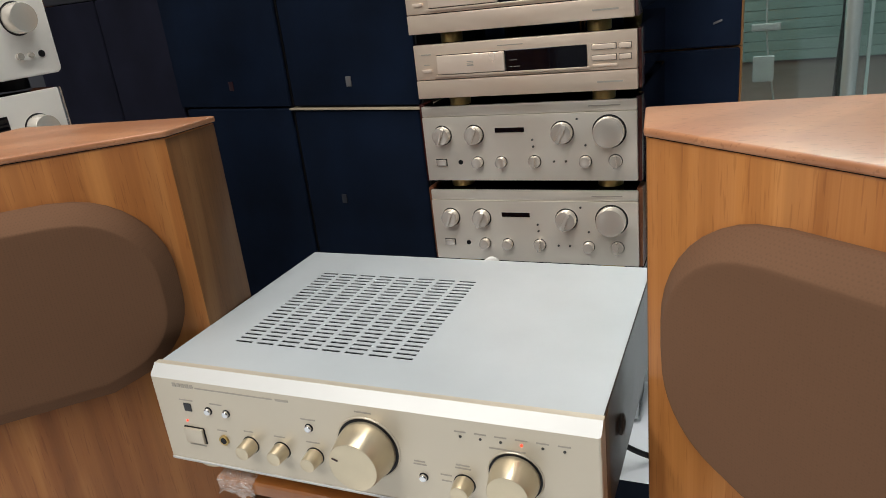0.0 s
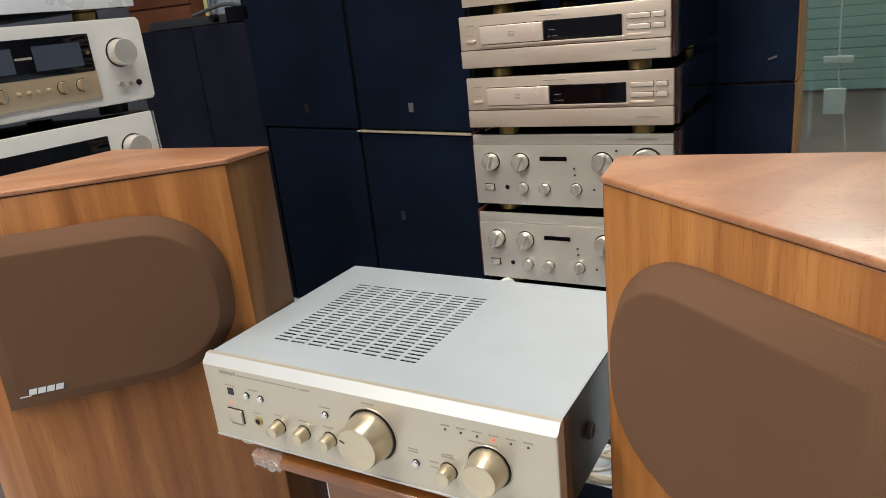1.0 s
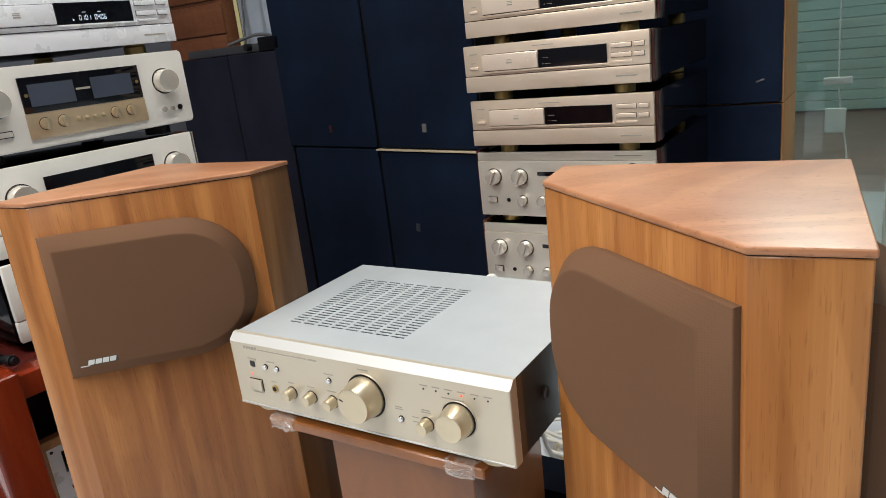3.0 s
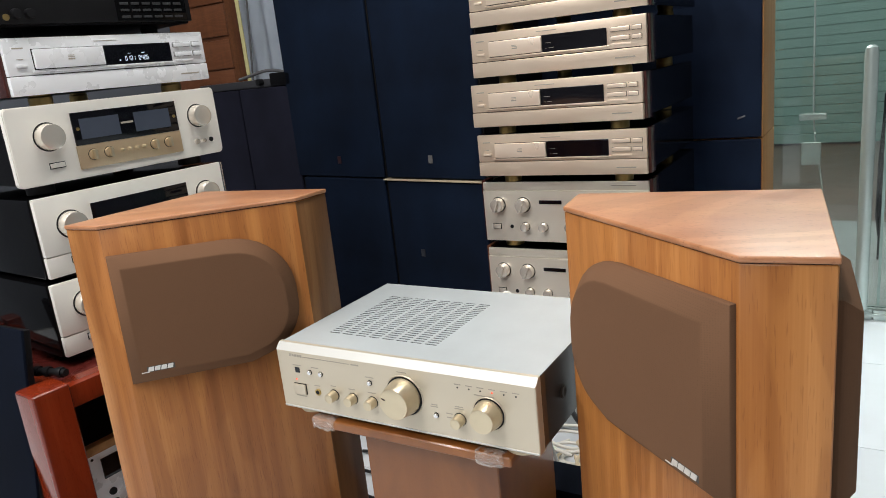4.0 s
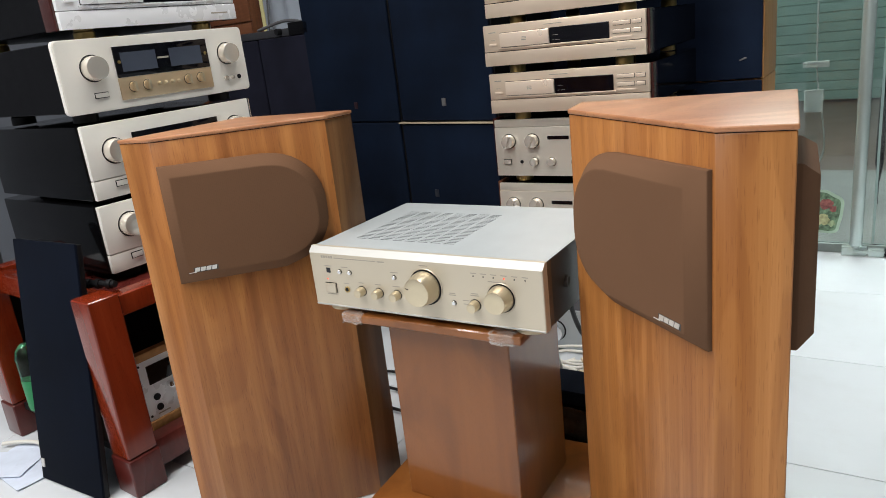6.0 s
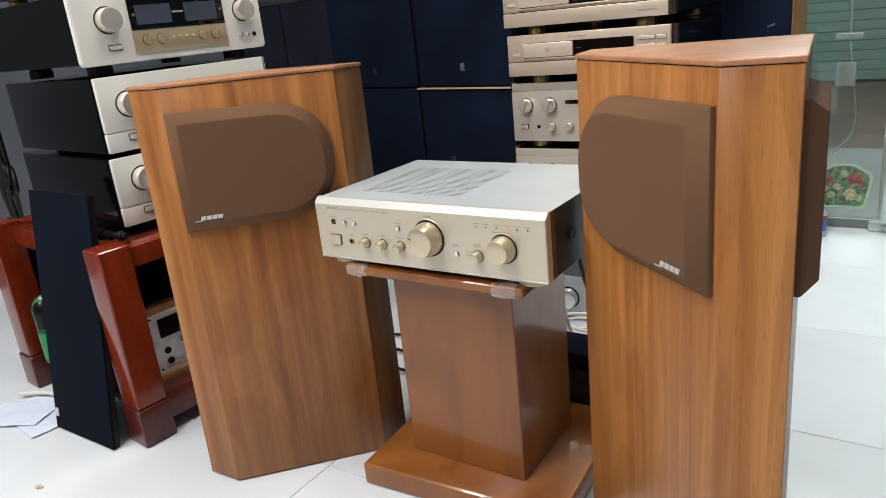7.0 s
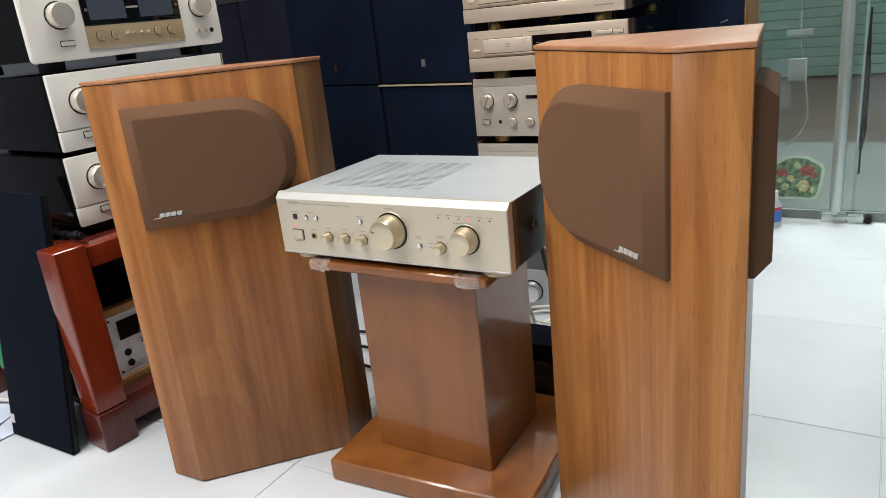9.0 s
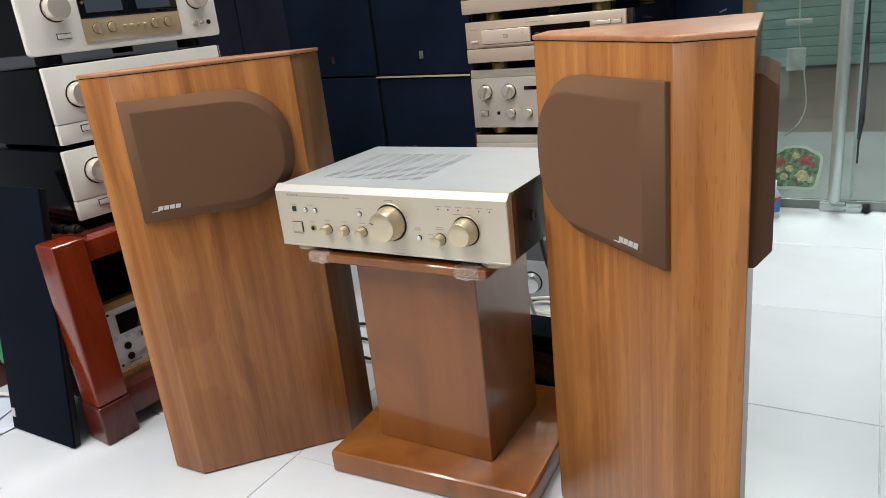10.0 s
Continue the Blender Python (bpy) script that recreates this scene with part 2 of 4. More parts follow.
def tile_paint():
    m, nt, p = shader("polished_tile")
    v = coords(nt, (1, 1, 1))
    info = nt.nodes.new("ShaderNodeObjectInfo")
    a = ramp(nt, noise_tex(nt, v, 2.2, 6, 0.6, 0.8), [(0.3, (0.655, 0.685, 0.715)), (0.7, (0.715, 0.748, 0.785))])
    stain = ramp(nt, noise_tex(nt, v, 9, 6, 0.7), [(0.25, (0.86, 0.83, 0.78)), (0.45, (1, 1, 1))])
    tone = ramp(nt, info.outputs["Random"], [(0, (0.95, 0.95, 0.95)), (1, (1, 1, 1))])
    link(nt, mix(nt, 1.0, mix(nt, 0.22, a, stain, "MULTIPLY"), tone, "MULTIPLY"), p.inputs["Base Color"])
    mr = nt.nodes.new("ShaderNodeMapRange")
    mr.inputs["To Min"].default_value, mr.inputs["To Max"].default_value = 0.12, 0.3
    link(nt, noise_tex(nt, v, 6, 5), mr.inputs["Value"])
    link(nt, mr.outputs[0], p.inputs["Roughness"])
    return m


TILE = tile_paint()
GROUT = plain("tile_joint", (0.66, 0.66, 0.65), 0.9, 0, 0.2, 30)


# ---- mesh helpers ----
def box(x0, x1, y0, y1, z0, z1, bevel=0.0, seg=2):
    bm = bmesh.new()
    bmesh.ops.create_cube(bm, size=1)
    bmesh.ops.scale(bm, vec=(abs(x1 - x0), abs(y1 - y0), abs(z1 - z0)), verts=bm.verts)
    bmesh.ops.translate(bm, vec=((x0 + x1) / 2, (y0 + y1) / 2, (z0 + z1) / 2), verts=bm.verts)
    if bevel:
        bmesh.ops.bevel(bm, geom=bm.edges[:], offset=bevel, segments=seg, affect="EDGES", profile=0.6)
    return bm


def prism(points, z0, z1, bevel=0.0, seg=2):
    """An upright prism over a plan outline."""
    bm = bmesh.new()
    face = bm.faces.new([bm.verts.new((x, y, z0)) for x, y in points])
    ext = bmesh.ops.extrude_face_region(bm, geom=[face])
    bmesh.ops.translate(bm, vec=(0, 0, z1 - z0), verts=[v for v in ext["geom"] if isinstance(v, bmesh.types.BMVert)])
    bmesh.ops.recalc_face_normals(bm, faces=bm.faces[:])
    if bevel:
        bmesh.ops.bevel(bm, geom=bm.edges[:], offset=bevel, segments=seg, affect="EDGES", profile=0.6)
    return bm


def lathe(profile, axis="Y", n=40, at=(0, 0, 0)):
    """A turned solid: profile rows (radius, height); Y turns it to point towards -y."""
    bm = bmesh.new()
    rings = []
    for r, h in profile:
        ring = []
        for i in range(n):
            a = 2 * math.pi * i / n
            c, s = r * math.cos(a), r * math.sin(a)
            co = (c, -h, s) if axis == "Y" else (c, s, h) if axis == "Z" else (h, c, s)
            ring.append(bm.verts.new((co[0] + at[0], co[1] + at[1], co[2] + at[2])))
        rings.append(ring)
    for a, b in zip(rings, rings[1:]):
        for i in range(n):
            bm.faces.new((a[i], a[(i + 1) % n], b[(i + 1) % n], b[i]))
    bm.faces.new(rings[0])
    bm.faces.new(rings[-1])
    bmesh.ops.recalc_face_normals(bm, faces=bm.faces[:])
    return bm


def join(*bms):
    out = bms[0]
    for b in bms[1:]:
        me = bpy.data.meshes.new("tmp")
        b.to_mesh(me)
        out.from_mesh(me)
        bpy.data.meshes.remove(me)
        b.free()
    return out


def turned(bm, m):
    bmesh.ops.transform(bm, matrix=m, verts=bm.verts)
    return bm


def mesh_object(name, bm, material, smooth=35):
    me = bpy.data.meshes.new(name)
    bm.to_mesh(me)
    bm.free()
    me.materials.append(material)
    if smooth:
        for f in me.polygons:
            f.use_smooth = True
        me.set_sharp_from_angle(angle=radians(smooth))
    return new(name, me)


def thing(name, m, label, category, group=""):
    ob = new(name)
    ob.empty_display_size = 0.05
    ob.matrix_basis = m
    return tagged(ob, label, category, group)


def part(name, bm, material, parent, label="", smooth=35):
    ob = mesh_object(name, bm, material, smooth)
    ob.parent = parent
    if label:
        tagged(ob, label)
    return ob


def printed(name, bm, material, parent, label=""):
    """Small print, too fine to take apart."""
    return tagged(part(name, bm, material, parent, label, 0), kind="stuff")


def structure(name, bm, material, label, category, smooth=35):
    return tagged(mesh_object(name, bm, material, smooth), label, category, kind="structure")


def cable(name, pts, radius, material, label, category="cable", parent=None):
    """A round cable along a smooth line, as a mesh."""
    cu = bpy.data.curves.new(name, "CURVE")
    cu.dimensions, cu.bevel_depth, cu.bevel_resolution, cu.resolution_u = "3D", radius, 2, 6
    sp = cu.splines.new("NURBS")
    sp.points.add(len(pts) - 1)
    for q, co in zip(sp.points, pts):
        q.co = (*co, 1)
    sp.use_endpoint_u, sp.order_u = True, 4
    tmp = bpy.data.objects.new("tmp", cu)
    me = bpy.data.meshes.new_from_object(tmp)
    bpy.data.objects.remove(tmp)
    bpy.data.curves.remove(cu)
    me.name = name
    me.materials.clear()
    me.materials.append(material)
    for f in me.polygons:
        f.use_smooth = True
    ob = new(name, me)
    if parent:
        ob.parent = parent
        return ob
    if min(co[2] for co in pts) < 0.02:
        ob.location.z = FZ  # lies on the floor
    return tagged(ob, label, category)


def marks(rows, material_depth=0.0004):
    """Small printed bars on a front: rows of x, z, width, height."""
    return join(*[box(x - w / 2, x + w / 2, -material_depth, 0.0002, z - h / 2, z + h / 2) for x, z, w, h in rows])


# ---- structure ----
FZ = -0.007  # level of the floor
X0, X1, Y0, Y1, ZC = -2.3, 3.2, -3.6, 1.80, 2.9
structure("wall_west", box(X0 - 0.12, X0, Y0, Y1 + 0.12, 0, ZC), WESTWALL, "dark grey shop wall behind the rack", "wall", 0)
# south and east walls stay out of view, painted dark to limit the fill
structure("wall_south", box(X0, X1, Y0 - 0.12, Y0, 0, ZC), DIMWALL, "unseen shop wall, painted dark to cut bounced light", "wall", 0)
structure("wall_east", box(X1, X1 + 0.12, Y0, 6.0, 0, ZC), EASTWALL, "unseen shop wall, painted dark to cut bounced light", "wall", 0)
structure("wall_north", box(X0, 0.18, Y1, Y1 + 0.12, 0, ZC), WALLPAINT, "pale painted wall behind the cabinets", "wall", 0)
structure("ceiling", box(X0 - 0.12, X1 + 0.12, Y0 - 0.12, 6.0, ZC, ZC + 0.1), CEILPAINT, "unseen grey ceiling, darkened to cut bounced light", "ceiling", 0)
# corridor outside the glass
structure("floor_outside", box(X0, X1, 3.15, 5.9, -0.06, FZ - 0.004), BROWNFLOOR, "dark brown polished corridor floor", "floor", 0)
structure("floor_corridor", box(X0, X1, 1.86, 3.15, -0.06, FZ - 0.004), plain("grey_corridor_floor", (0.20, 0.195, 0.19), 0.3, 0, 0.15, 3), "grey polished corridor floor", "floor", 0)
structure("wall_corridor", box(-1.2, -1.1, Y1 + 0.12, 5.9, 0, ZC), OUTWALL, "grey-green corridor wall", "wall", 0)
sh = join(*[box(-1.1, X1, 5.70, 5.74, 0.006 + i * 0.075, 0.006 + i * 0.075 + 0.0725, 0.003, 1) for i in range(38)],
          box(-1.1, X1, 5.74, 5.78, 0, ZC))
structure("roller_shutter", sh, SHUTTER, "closed grey-green roller shutter with horizontal slats", "shutter")

structure("floor", box(X0, X1, Y0, 1.86, -0.06, FZ - 0.003), GROUT, "grey joints under white polished floor tiles", "floor", 0)
TX, TY, OX, OY = 0.98, 0.4805, -0.28, 0.471


def tiles():
    floor = bpy.data.objects["floor"]
    g = 0.0010
    bm = box(g, TX - g, g, TY - g, -0.008, 0.0, 0.0009, 1)
    first = None
    for i in range(-2, 4):
        for j in range(-9, 6):
            x, y = OX + i * TX, OY + j * TY
            if x > X1 or x + TX < X0 - 0.3 or y + TY < Y0 or y > 1.6:
                continue
            if first is None:
                first = mesh_object("tile", bm, TILE)
                ob = first
            else:
                ob = new("tile", first.data)
            ob.parent = floor
            ob.location = (x, y, FZ)


# ---- loudspeakers at the front ----
W, S = 0.2824, 0.0757


def round_corner(cx, cz, r, a0, a1, n=9):
    return [(cx + r * math.cos(radians(a0 + (a1 - a0) * i / n)), cz + r * math.sin(radians(a0 + (a1 - a0) * i / n))) for i in range(n + 1)]


def grille_outline():
    """Outline on the slanted face: u from the square end, z from the floor; the far end is a lopsided half round."""
    pts = [(0.0035, 0.498), (0.0035, 0.703)]
    pts += [(0.175, 0.7015)]
    pts += round_corner(0.180, 0.608, 0.0925, 88, 0, 10)
    pts += round_corner(0.190, 0.585, 0.0825, 0, -75, 9)
    pts += [(0.185, 0.497)]
    return pts


def cushion(outline, depth, inset):
    """A grille pad: upright rim, wide chamfer and flat front; in x (along), y (out = -y), z."""
    bm = bmesh.new()
    n = len(outline)
    cx = sum(p[0] for p in outline) / n
    cz = sum(p[1] for p in outline) / n

    def ring(inn, y):
        out = []
        for i in range(n):
            p, a, b = outline[i], outline[i - 1], outline[(i + 1) % n]
            t1, t2 = (Vector(p) - Vector(a)), (Vector(b) - Vector(p))
            t1, t2 = t1.normalized(), t2.normalized()
            n1, n2 = Vector((t1.y, -t1.x)), Vector((t2.y, -t2.x))
            k = n1 + n2
            k = k / max(0.35, k.dot(n1))
            q = Vector(p) + k * inn
            out.append(bm.verts.new((q.x, y, q.y)))
        return out

    rings = [ring(i_ * inset, -d_ * depth) for i_, d_ in ((0, 0), (0, 0.22), (0.02, 0.26), (0.06, 0.31), (0.95, 0.955), (1.0, 0.985), (1.07, 1.0), (1.2, 1.003))]
    for a, b in zip(rings, rings[1:]):
        for i in range(n):
            bm.faces.new((a[i], a[(i + 1) % n], b[(i + 1) % n], b[i]))
    bm.faces.new(rings[-1])
    bm.faces.new(rings[0])
    bmesh.ops.recalc_face_normals(bm, faces=bm.faces[:])
    return bm


def loudspeaker(mirror, m, height, label, base):
    """Tall cabinet: a square plan with one corner cut at 45 degrees; origin at the back corner. mirror: -1 turns it left for right."""
    sp = thing("loudspeaker", m, label, "loudspeaker", "pair of tall loudspeakers")
    k = mirror
    plan = [(0, 0), (0, -W), (k * S, -W), (k * W, -S), (k * W, 0)]
    grow = lambda d: [(-k * d, d), (-k * d, -W - d), (k * (S + d * 0.4), -W - d), (k * (W + d), -S - d * 0.4), (k * (W + d), d)]
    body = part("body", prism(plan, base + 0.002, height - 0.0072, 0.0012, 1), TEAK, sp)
    body.data.materials.append(TEAK_SIDE_SHADED)  # the two flanks have a browner sheet of veneer, darkened for their shade
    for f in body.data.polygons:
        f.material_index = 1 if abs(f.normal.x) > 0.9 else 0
    part("reveal", prism(grow(-0.0012), height - 0.0074, height - 0.0060), BLACK, sp, "dark shadow line under the lid", 0)
    part("lid", prism(grow(0.0016), height - 0.0063, height, 0.0024, 3), TEAK_LID, sp, "teak veneered lid with rounded edges")
    part("plinth", prism(grow(-0.004), base, base + 0.004), BLACK, sp, "black base", 0)
    # slanted face: from the corner (S,-W) towards (W,-S)
    base = Vector((k * S, -W, 0))
    face = Matrix.Translation(base) @ pose(0, 0, 0, 0, 0, 45) if k > 0 else Matrix.Translation(base) @ pose(0, 0, 0, 0, 0, -45)
    out = [(u, z - (0.0045 if k > 0 else 0.001)) for u, z in grille_outline()]
    if k < 0:
        out = [(-u, z) for u, z in out][::-1]
    g = part("grille", turned(cushion(out, 0.0235, 0.0180), face), GRILLE, sp, "brown cloth grille with chamfered rim", 60)
    bu, bz = (0.020, 0.519) if k > 0 else (-0.078, 0.522)
    bars = []
    part("badge", turned(box(bu + 0.010, bu + 0.052, -0.0238, -0.0220, bz - 0.0048, bz + 0.0048, 0.0007, 1), face), INKDARK, g, "dark maker's badge")
    for i in range(4):
        x = bu + 0.0125 + i * 0.0094
        b = box(x, x + 0.0080, -0.0245, -0.0236, bz - 0.0032, bz + 0.0036)
        for v in b.verts:
            v.co.x += (v.co.z - bz) * 0.3
        bars.append(b)
    bars.append(box(bu + 0.002, bu + 0.014, -0.0245, -0.0226, bz - 0.0046, bz - 0.0036))
    part("badge_letters", turned(join(*bars), face), WHITEINK, g, "silver bars on the badge")
    # second grille on the outer side face
    side = Matrix.Translation((0, 0, 0)) @ pose(0, 0, 0, 0, 0, -90 if k > 0 else 90)
    o2 = [(0.018, 0.498), (0.018, 0.703), (0.19, 0.7015)] + round_corner(0.17, 0.608, 0.0925, 80, 0, 8) + round_corner(0.18, 0.585, 0.0825, 0, -75, 8) + [(0.185, 0.497)]
    # u runs from the front corner to the back
    o2 = [((W - u) if k > 0 else -(W - u), z) for u, z in o2]
    if k > 0:
        o2 = o2[::-1]
    part("side_grille", turned(cushion(o2, 0.0225, 0.0150), side), GRILLE, sp, "brown cloth grille on the outer side", 60)
    return sp


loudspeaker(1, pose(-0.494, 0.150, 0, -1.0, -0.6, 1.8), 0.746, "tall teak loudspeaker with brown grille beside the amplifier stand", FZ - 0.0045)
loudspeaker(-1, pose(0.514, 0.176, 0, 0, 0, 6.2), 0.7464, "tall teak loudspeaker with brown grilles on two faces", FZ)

# ---- stand and amplifier ----
stand = thing("amplifier_stand", pose(0, 0, 0), "reddish-brown cherry pedestal stand with square base and top plate", "stand")
part("base", turned(box(-0.197, 0.197, -0.155, 0.185, FZ, 0.038, 0.008, 3), pose(0.010, 0.143, 0, 0, 0, 3.5)), CHERRY, stand)
part("column", box(-0.1145, 0.1215, 0.058, 0.256, 0.0375, 0.409, 0.002, 1), CHERRY, stand)
part("top_plate", box(-0.166, 0.175, -0.002, 0.292, 0.4095, 0.4250, 0.005, 3), CHERRY, stand)


def wrap(x, seed):
    """Crumpled clear wrap round a corner of the top plate."""
    rnd = random.Random(seed)
    bm = box(x - 0.020, x + 0.020, -0.005, 0.03, 0.4088, 0.4260)
    bmesh.ops.subdivide_edges(bm, edges=bm.edges[:], cuts=9, use_grid_fill=True)
    for v in bm.verts:
        v.co += Vector((rnd.uniform(-1, 1), rnd.uniform(-1, 1), rnd.uniform(-1, 1))) * 0.0017
        n = noise.noise(v.co * 90)
        v.co.y += n * 0.003
        v.co.z += n * 0.002
    return bm


part("corner_wrap", wrap(-0.141, 3), FILM, stand, "crumpled clear plastic wrap on the corner", 0)
part("corner_wrap", wrap(0.143, 5), FILM, stand, "crumpled clear plastic wrap on the corner", 0)

amp = thing("amplifier", pose(0, 0, 0), "champagne-gold stereo amplifier with silver top on the stand", "amplifier")
AB, AT, AD = 0.436, 0.541, 0.305


def vented_cover():
    """Top sheet with eight columns of slots cut through it."""
    x0, x1, y0, y1 = -0.2155, 0.2155, 0.016, AD
    vx0, vx1, vy0, vy1, cols, rows_ = -0.163, 0.040, 0.066, 0.247, 8, 23
    xs, ys = [x0], [y0]
    pw = (vx1 - vx0) / cols
    for c in range(cols):
        xs += [vx0 + c * pw, vx0 + c * pw + pw * 0.79]
    xs.append(x1)
    ph = (vy1 - vy0) / rows_
    for r in range(rows_):
        ys += [vy0 + r * ph, vy0 + r * ph + ph * 0.40]
    ys.append(y1)
    bm = bmesh.new()
    grid = [[bm.verts.new((x, y, AT - 0.0015)) for y in ys] for x in xs]
    faces = []
    for i in range(len(xs) - 1):
        for j in range(len(ys) - 1):
            if i % 2 == 1 and j % 2 == 1:
                continue
            faces.append(bm.faces.new((grid[i][j], grid[i + 1][j], grid[i + 1][j + 1], grid[i][j + 1])))
    ext = bmesh.ops.extrude_face_region(bm, geom=faces)
    bmesh.ops.translate(bm, vec=(0, 0, -0.0008), verts=[v for v in ext["geom"] if isinstance(v, bmesh.types.BMVert)])
    bmesh.ops.recalc_face_normals(bm, faces=bm.faces[:])
    return bm


part("top_cover", vented_cover(), COVER, amp, "silver-grey painted steel cover with slots", 30)
part("side_panel", box(-0.2165, -0.2145, 0.014, AD, AB + 0.002, AT - 0.0016, 0.0006, 1), DARKSIDE, amp)
part("side_panel", box(0.2145, 0.2165, 0.014, AD, AB + 0.002, AT - 0.0016, 0.0006, 1), DARKSIDE, amp)
part("front_return", box(0.2150, 0.2172, 0.0165, 0.030, AB + 0.003, AT - 0.003, 0.0006, 1), plain("bronze_return", (0.12, 0.072, 0.03), 0.4, 0.3), amp, "bronze strip behind the front")
part("screw", lathe([(0.0095, 0), (0.0095, 0.0022), (0.0075, 0.0032), (0.0035, 0.0022)], "X", 24, (0.2165, 0.085, 0.487)), plain("bronze_boss", (0.045, 0.034, 0.028), 0.35, 0.2), amp)
part("chassis", join(box(-0.213, 0.213, 0.016, AD - 0.002, AB + 0.001, AB + 0.004), box(-0.213, 0.213, AD - 0.004, AD - 0.001, AB + 0.004, AT - 0.004),
                     box(-0.20, 0.08, 0.03, 0.29, AB + 0.004, AB + 0.06)), BLACKMETAL, amp, "dark inner chassis seen through the slots")
# front panel: rolled upper edge
fp = box(-0.217, 0.217, 0.0, 0.016, AB, AT, 0.0)
up = [e for e in fp.edges if all(abs(v.co.z - AT) < 1e-5 and abs(v.co.y) < 1e-5 for v in e.verts)]
bmesh.ops.bevel(fp, geom=up, offset=0.0098, segments=1, affect="EDGES", profile=0.5)
ends = [e for e in fp.edges if all(abs(v.co.y) < 1e-5 for v in e.verts) and abs(e.verts[0].co.x - e.verts[1].co.x) < 1e-5]
bmesh.ops.bevel(fp, geom=ends, offset=0.0022, segments=2, affect="EDGES", profile=0.5)
panel = part("front_panel", fp, CHAMPAGNE, amp, "champagne brushed aluminium front, bevel tinted silver for its reflected light", 20)
# bevel faces get a silvery tint in place of their reflection of the room
panel.data.materials.append(CHAMPAGNE_EDGE_SHEEN)
for f in panel.data.polygons:
    f.material_index = 1 if f.normal.y < -0.3 and f.normal.z > 0.3 else 0
part("front_lip", box(-0.216, 0.216, -0.0012, 0.004, AB + 0.001, AB + 0.0035, 0.0005, 1), CHAMPAGNE_EDGE_SHEEN, amp)


def knob(x, z, r, depth, parent, material=KNOBGOLD, ring=True, name="knob", pointer=None, y=0.0, n=40, taper=0.94):
    kn = part(name, lathe([(r * 1.0, 0), (r * 1.0, depth * 0.22), (r * taper, depth * 0.93), (r * taper * 0.975, depth * 0.985), (r * taper * 0.92, depth), (r * 0.3, depth * 0.985)], "Y", n, (x, y, z)), material, parent)
    if ring and r > 0.02 and parent is amp:
        part("recess_collar", lathe([(r * 1.16, -0.0005), (r * 1.16, 0.0005), (r * 1.13, 0.0011), (r * 1.09, 0.0006)], "Y", n, (x, y, z)), CHAMPAGNE, kn)
        part("recess_ring", lathe([(r * 1.09, 0), (r * 1.09, 0.0010), (r * 1.01, 0.0011)], "Y", n, (x, y, z)), BLACK, kn)
    elif ring:
        part("recess_ring", lathe([(r * 1.09, 0), (r * 1.09, 0.0008), (r * 1.01, 0.0009)], "Y", n, (x, y, z)), BLACK, kn)
    if pointer is not None:
        a = radians(pointer)
        b = box(r * 0.52, r * 0.74, -0.0003, 0.0003, -r * 0.025, r * 0.025)
        part("pointer", turned(b, Matrix.Translation((x, y - depth - 0.0002, z)) @ pose(0, 0, 0, 0, -math.degrees(a), 0)), MAROON, kn)
    return kn


knob(0.016, 0.489, 0.0268, 0.029, amp, pointer=160, name="volume_knob", n=64, taper=0.86)
knob(0.148, 0.484, 0.0205, 0.024, amp, name="selector_knob", n=56, taper=0.84)
for kx in (-0.112, -0.077, -0.041):
    knob(kx, 0.470, 0.0082, 0.015, amp, name="tone_knob", taper=0.88)
knob(0.103, 0.468, 0.0088, 0.015, amp, name="rec_knob", taper=0.88)
for kx, kz in ((-0.154, 0.501), (-0.133, 0.501), (-0.042, 0.500), (0.066, 0.468)):
    b = part("push_button", lathe([(0.0034, 0), (0.0034, 0.003), (0.0028, 0.0036)], "Y", 20, (kx, 0, kz)), CHROME, amp)
    part("button_ring", lathe([(0.0041, 0), (0.0041, 0.0006), (0.0035, 0.0007)], "Y", 20, (kx, 0, kz)), BLACK, b)
pb = part("power_button", box(-0.1885, -0.1665, -0.0035, 0, 0.4625, 0.4785, 0.0008), CHAMPAGNE, amp)
part("button_gap", box(-0.1895, -0.1655, -0.0006, 0, 0.4615, 0.4795), BLACK, pb, "", 0)
part("sensor_window", box(-0.183, -0.1745, -0.0008, 0, 0.4975, 0.506), DISPLAY, amp, "small black remote sensor window")
part("headphone_jack", lathe([(0.0052, 0), (0.0052, 0.002), (0.0036, 0.0021), (0.0034, 0.0012)], "Y", 24, (-0.143, 0, 0.470)), BRASS, amp)
part("jack_hole", lathe([(0.0032, 0), (0.0032, 0.0024)], "Y", 20, (-0.143, 0, 0.470)), BLACK, amp)
part("led", lathe([(0.0011, 0), (0.0011, 0.0006)], "Y", 10, (-0.1835, 0, 0.486)), REDLED, amp, "red power lamp")
for i in range(6):
    part("led", lathe([(0.0012, 0), (0.0012, 0.0006)], "Y", 10, (0.104 + i * 0.017, 0, 0.515)), REDLED if i == 3 else INKDARK, amp, "lit red lamp" if i == 3 else "")
part("badge", marks([(-0.189 + i * 0.0052, 0.5255, 0.0040, 0.0042) for i in range(5)]), INK, amp, "dark bars of the maker's name", 0)
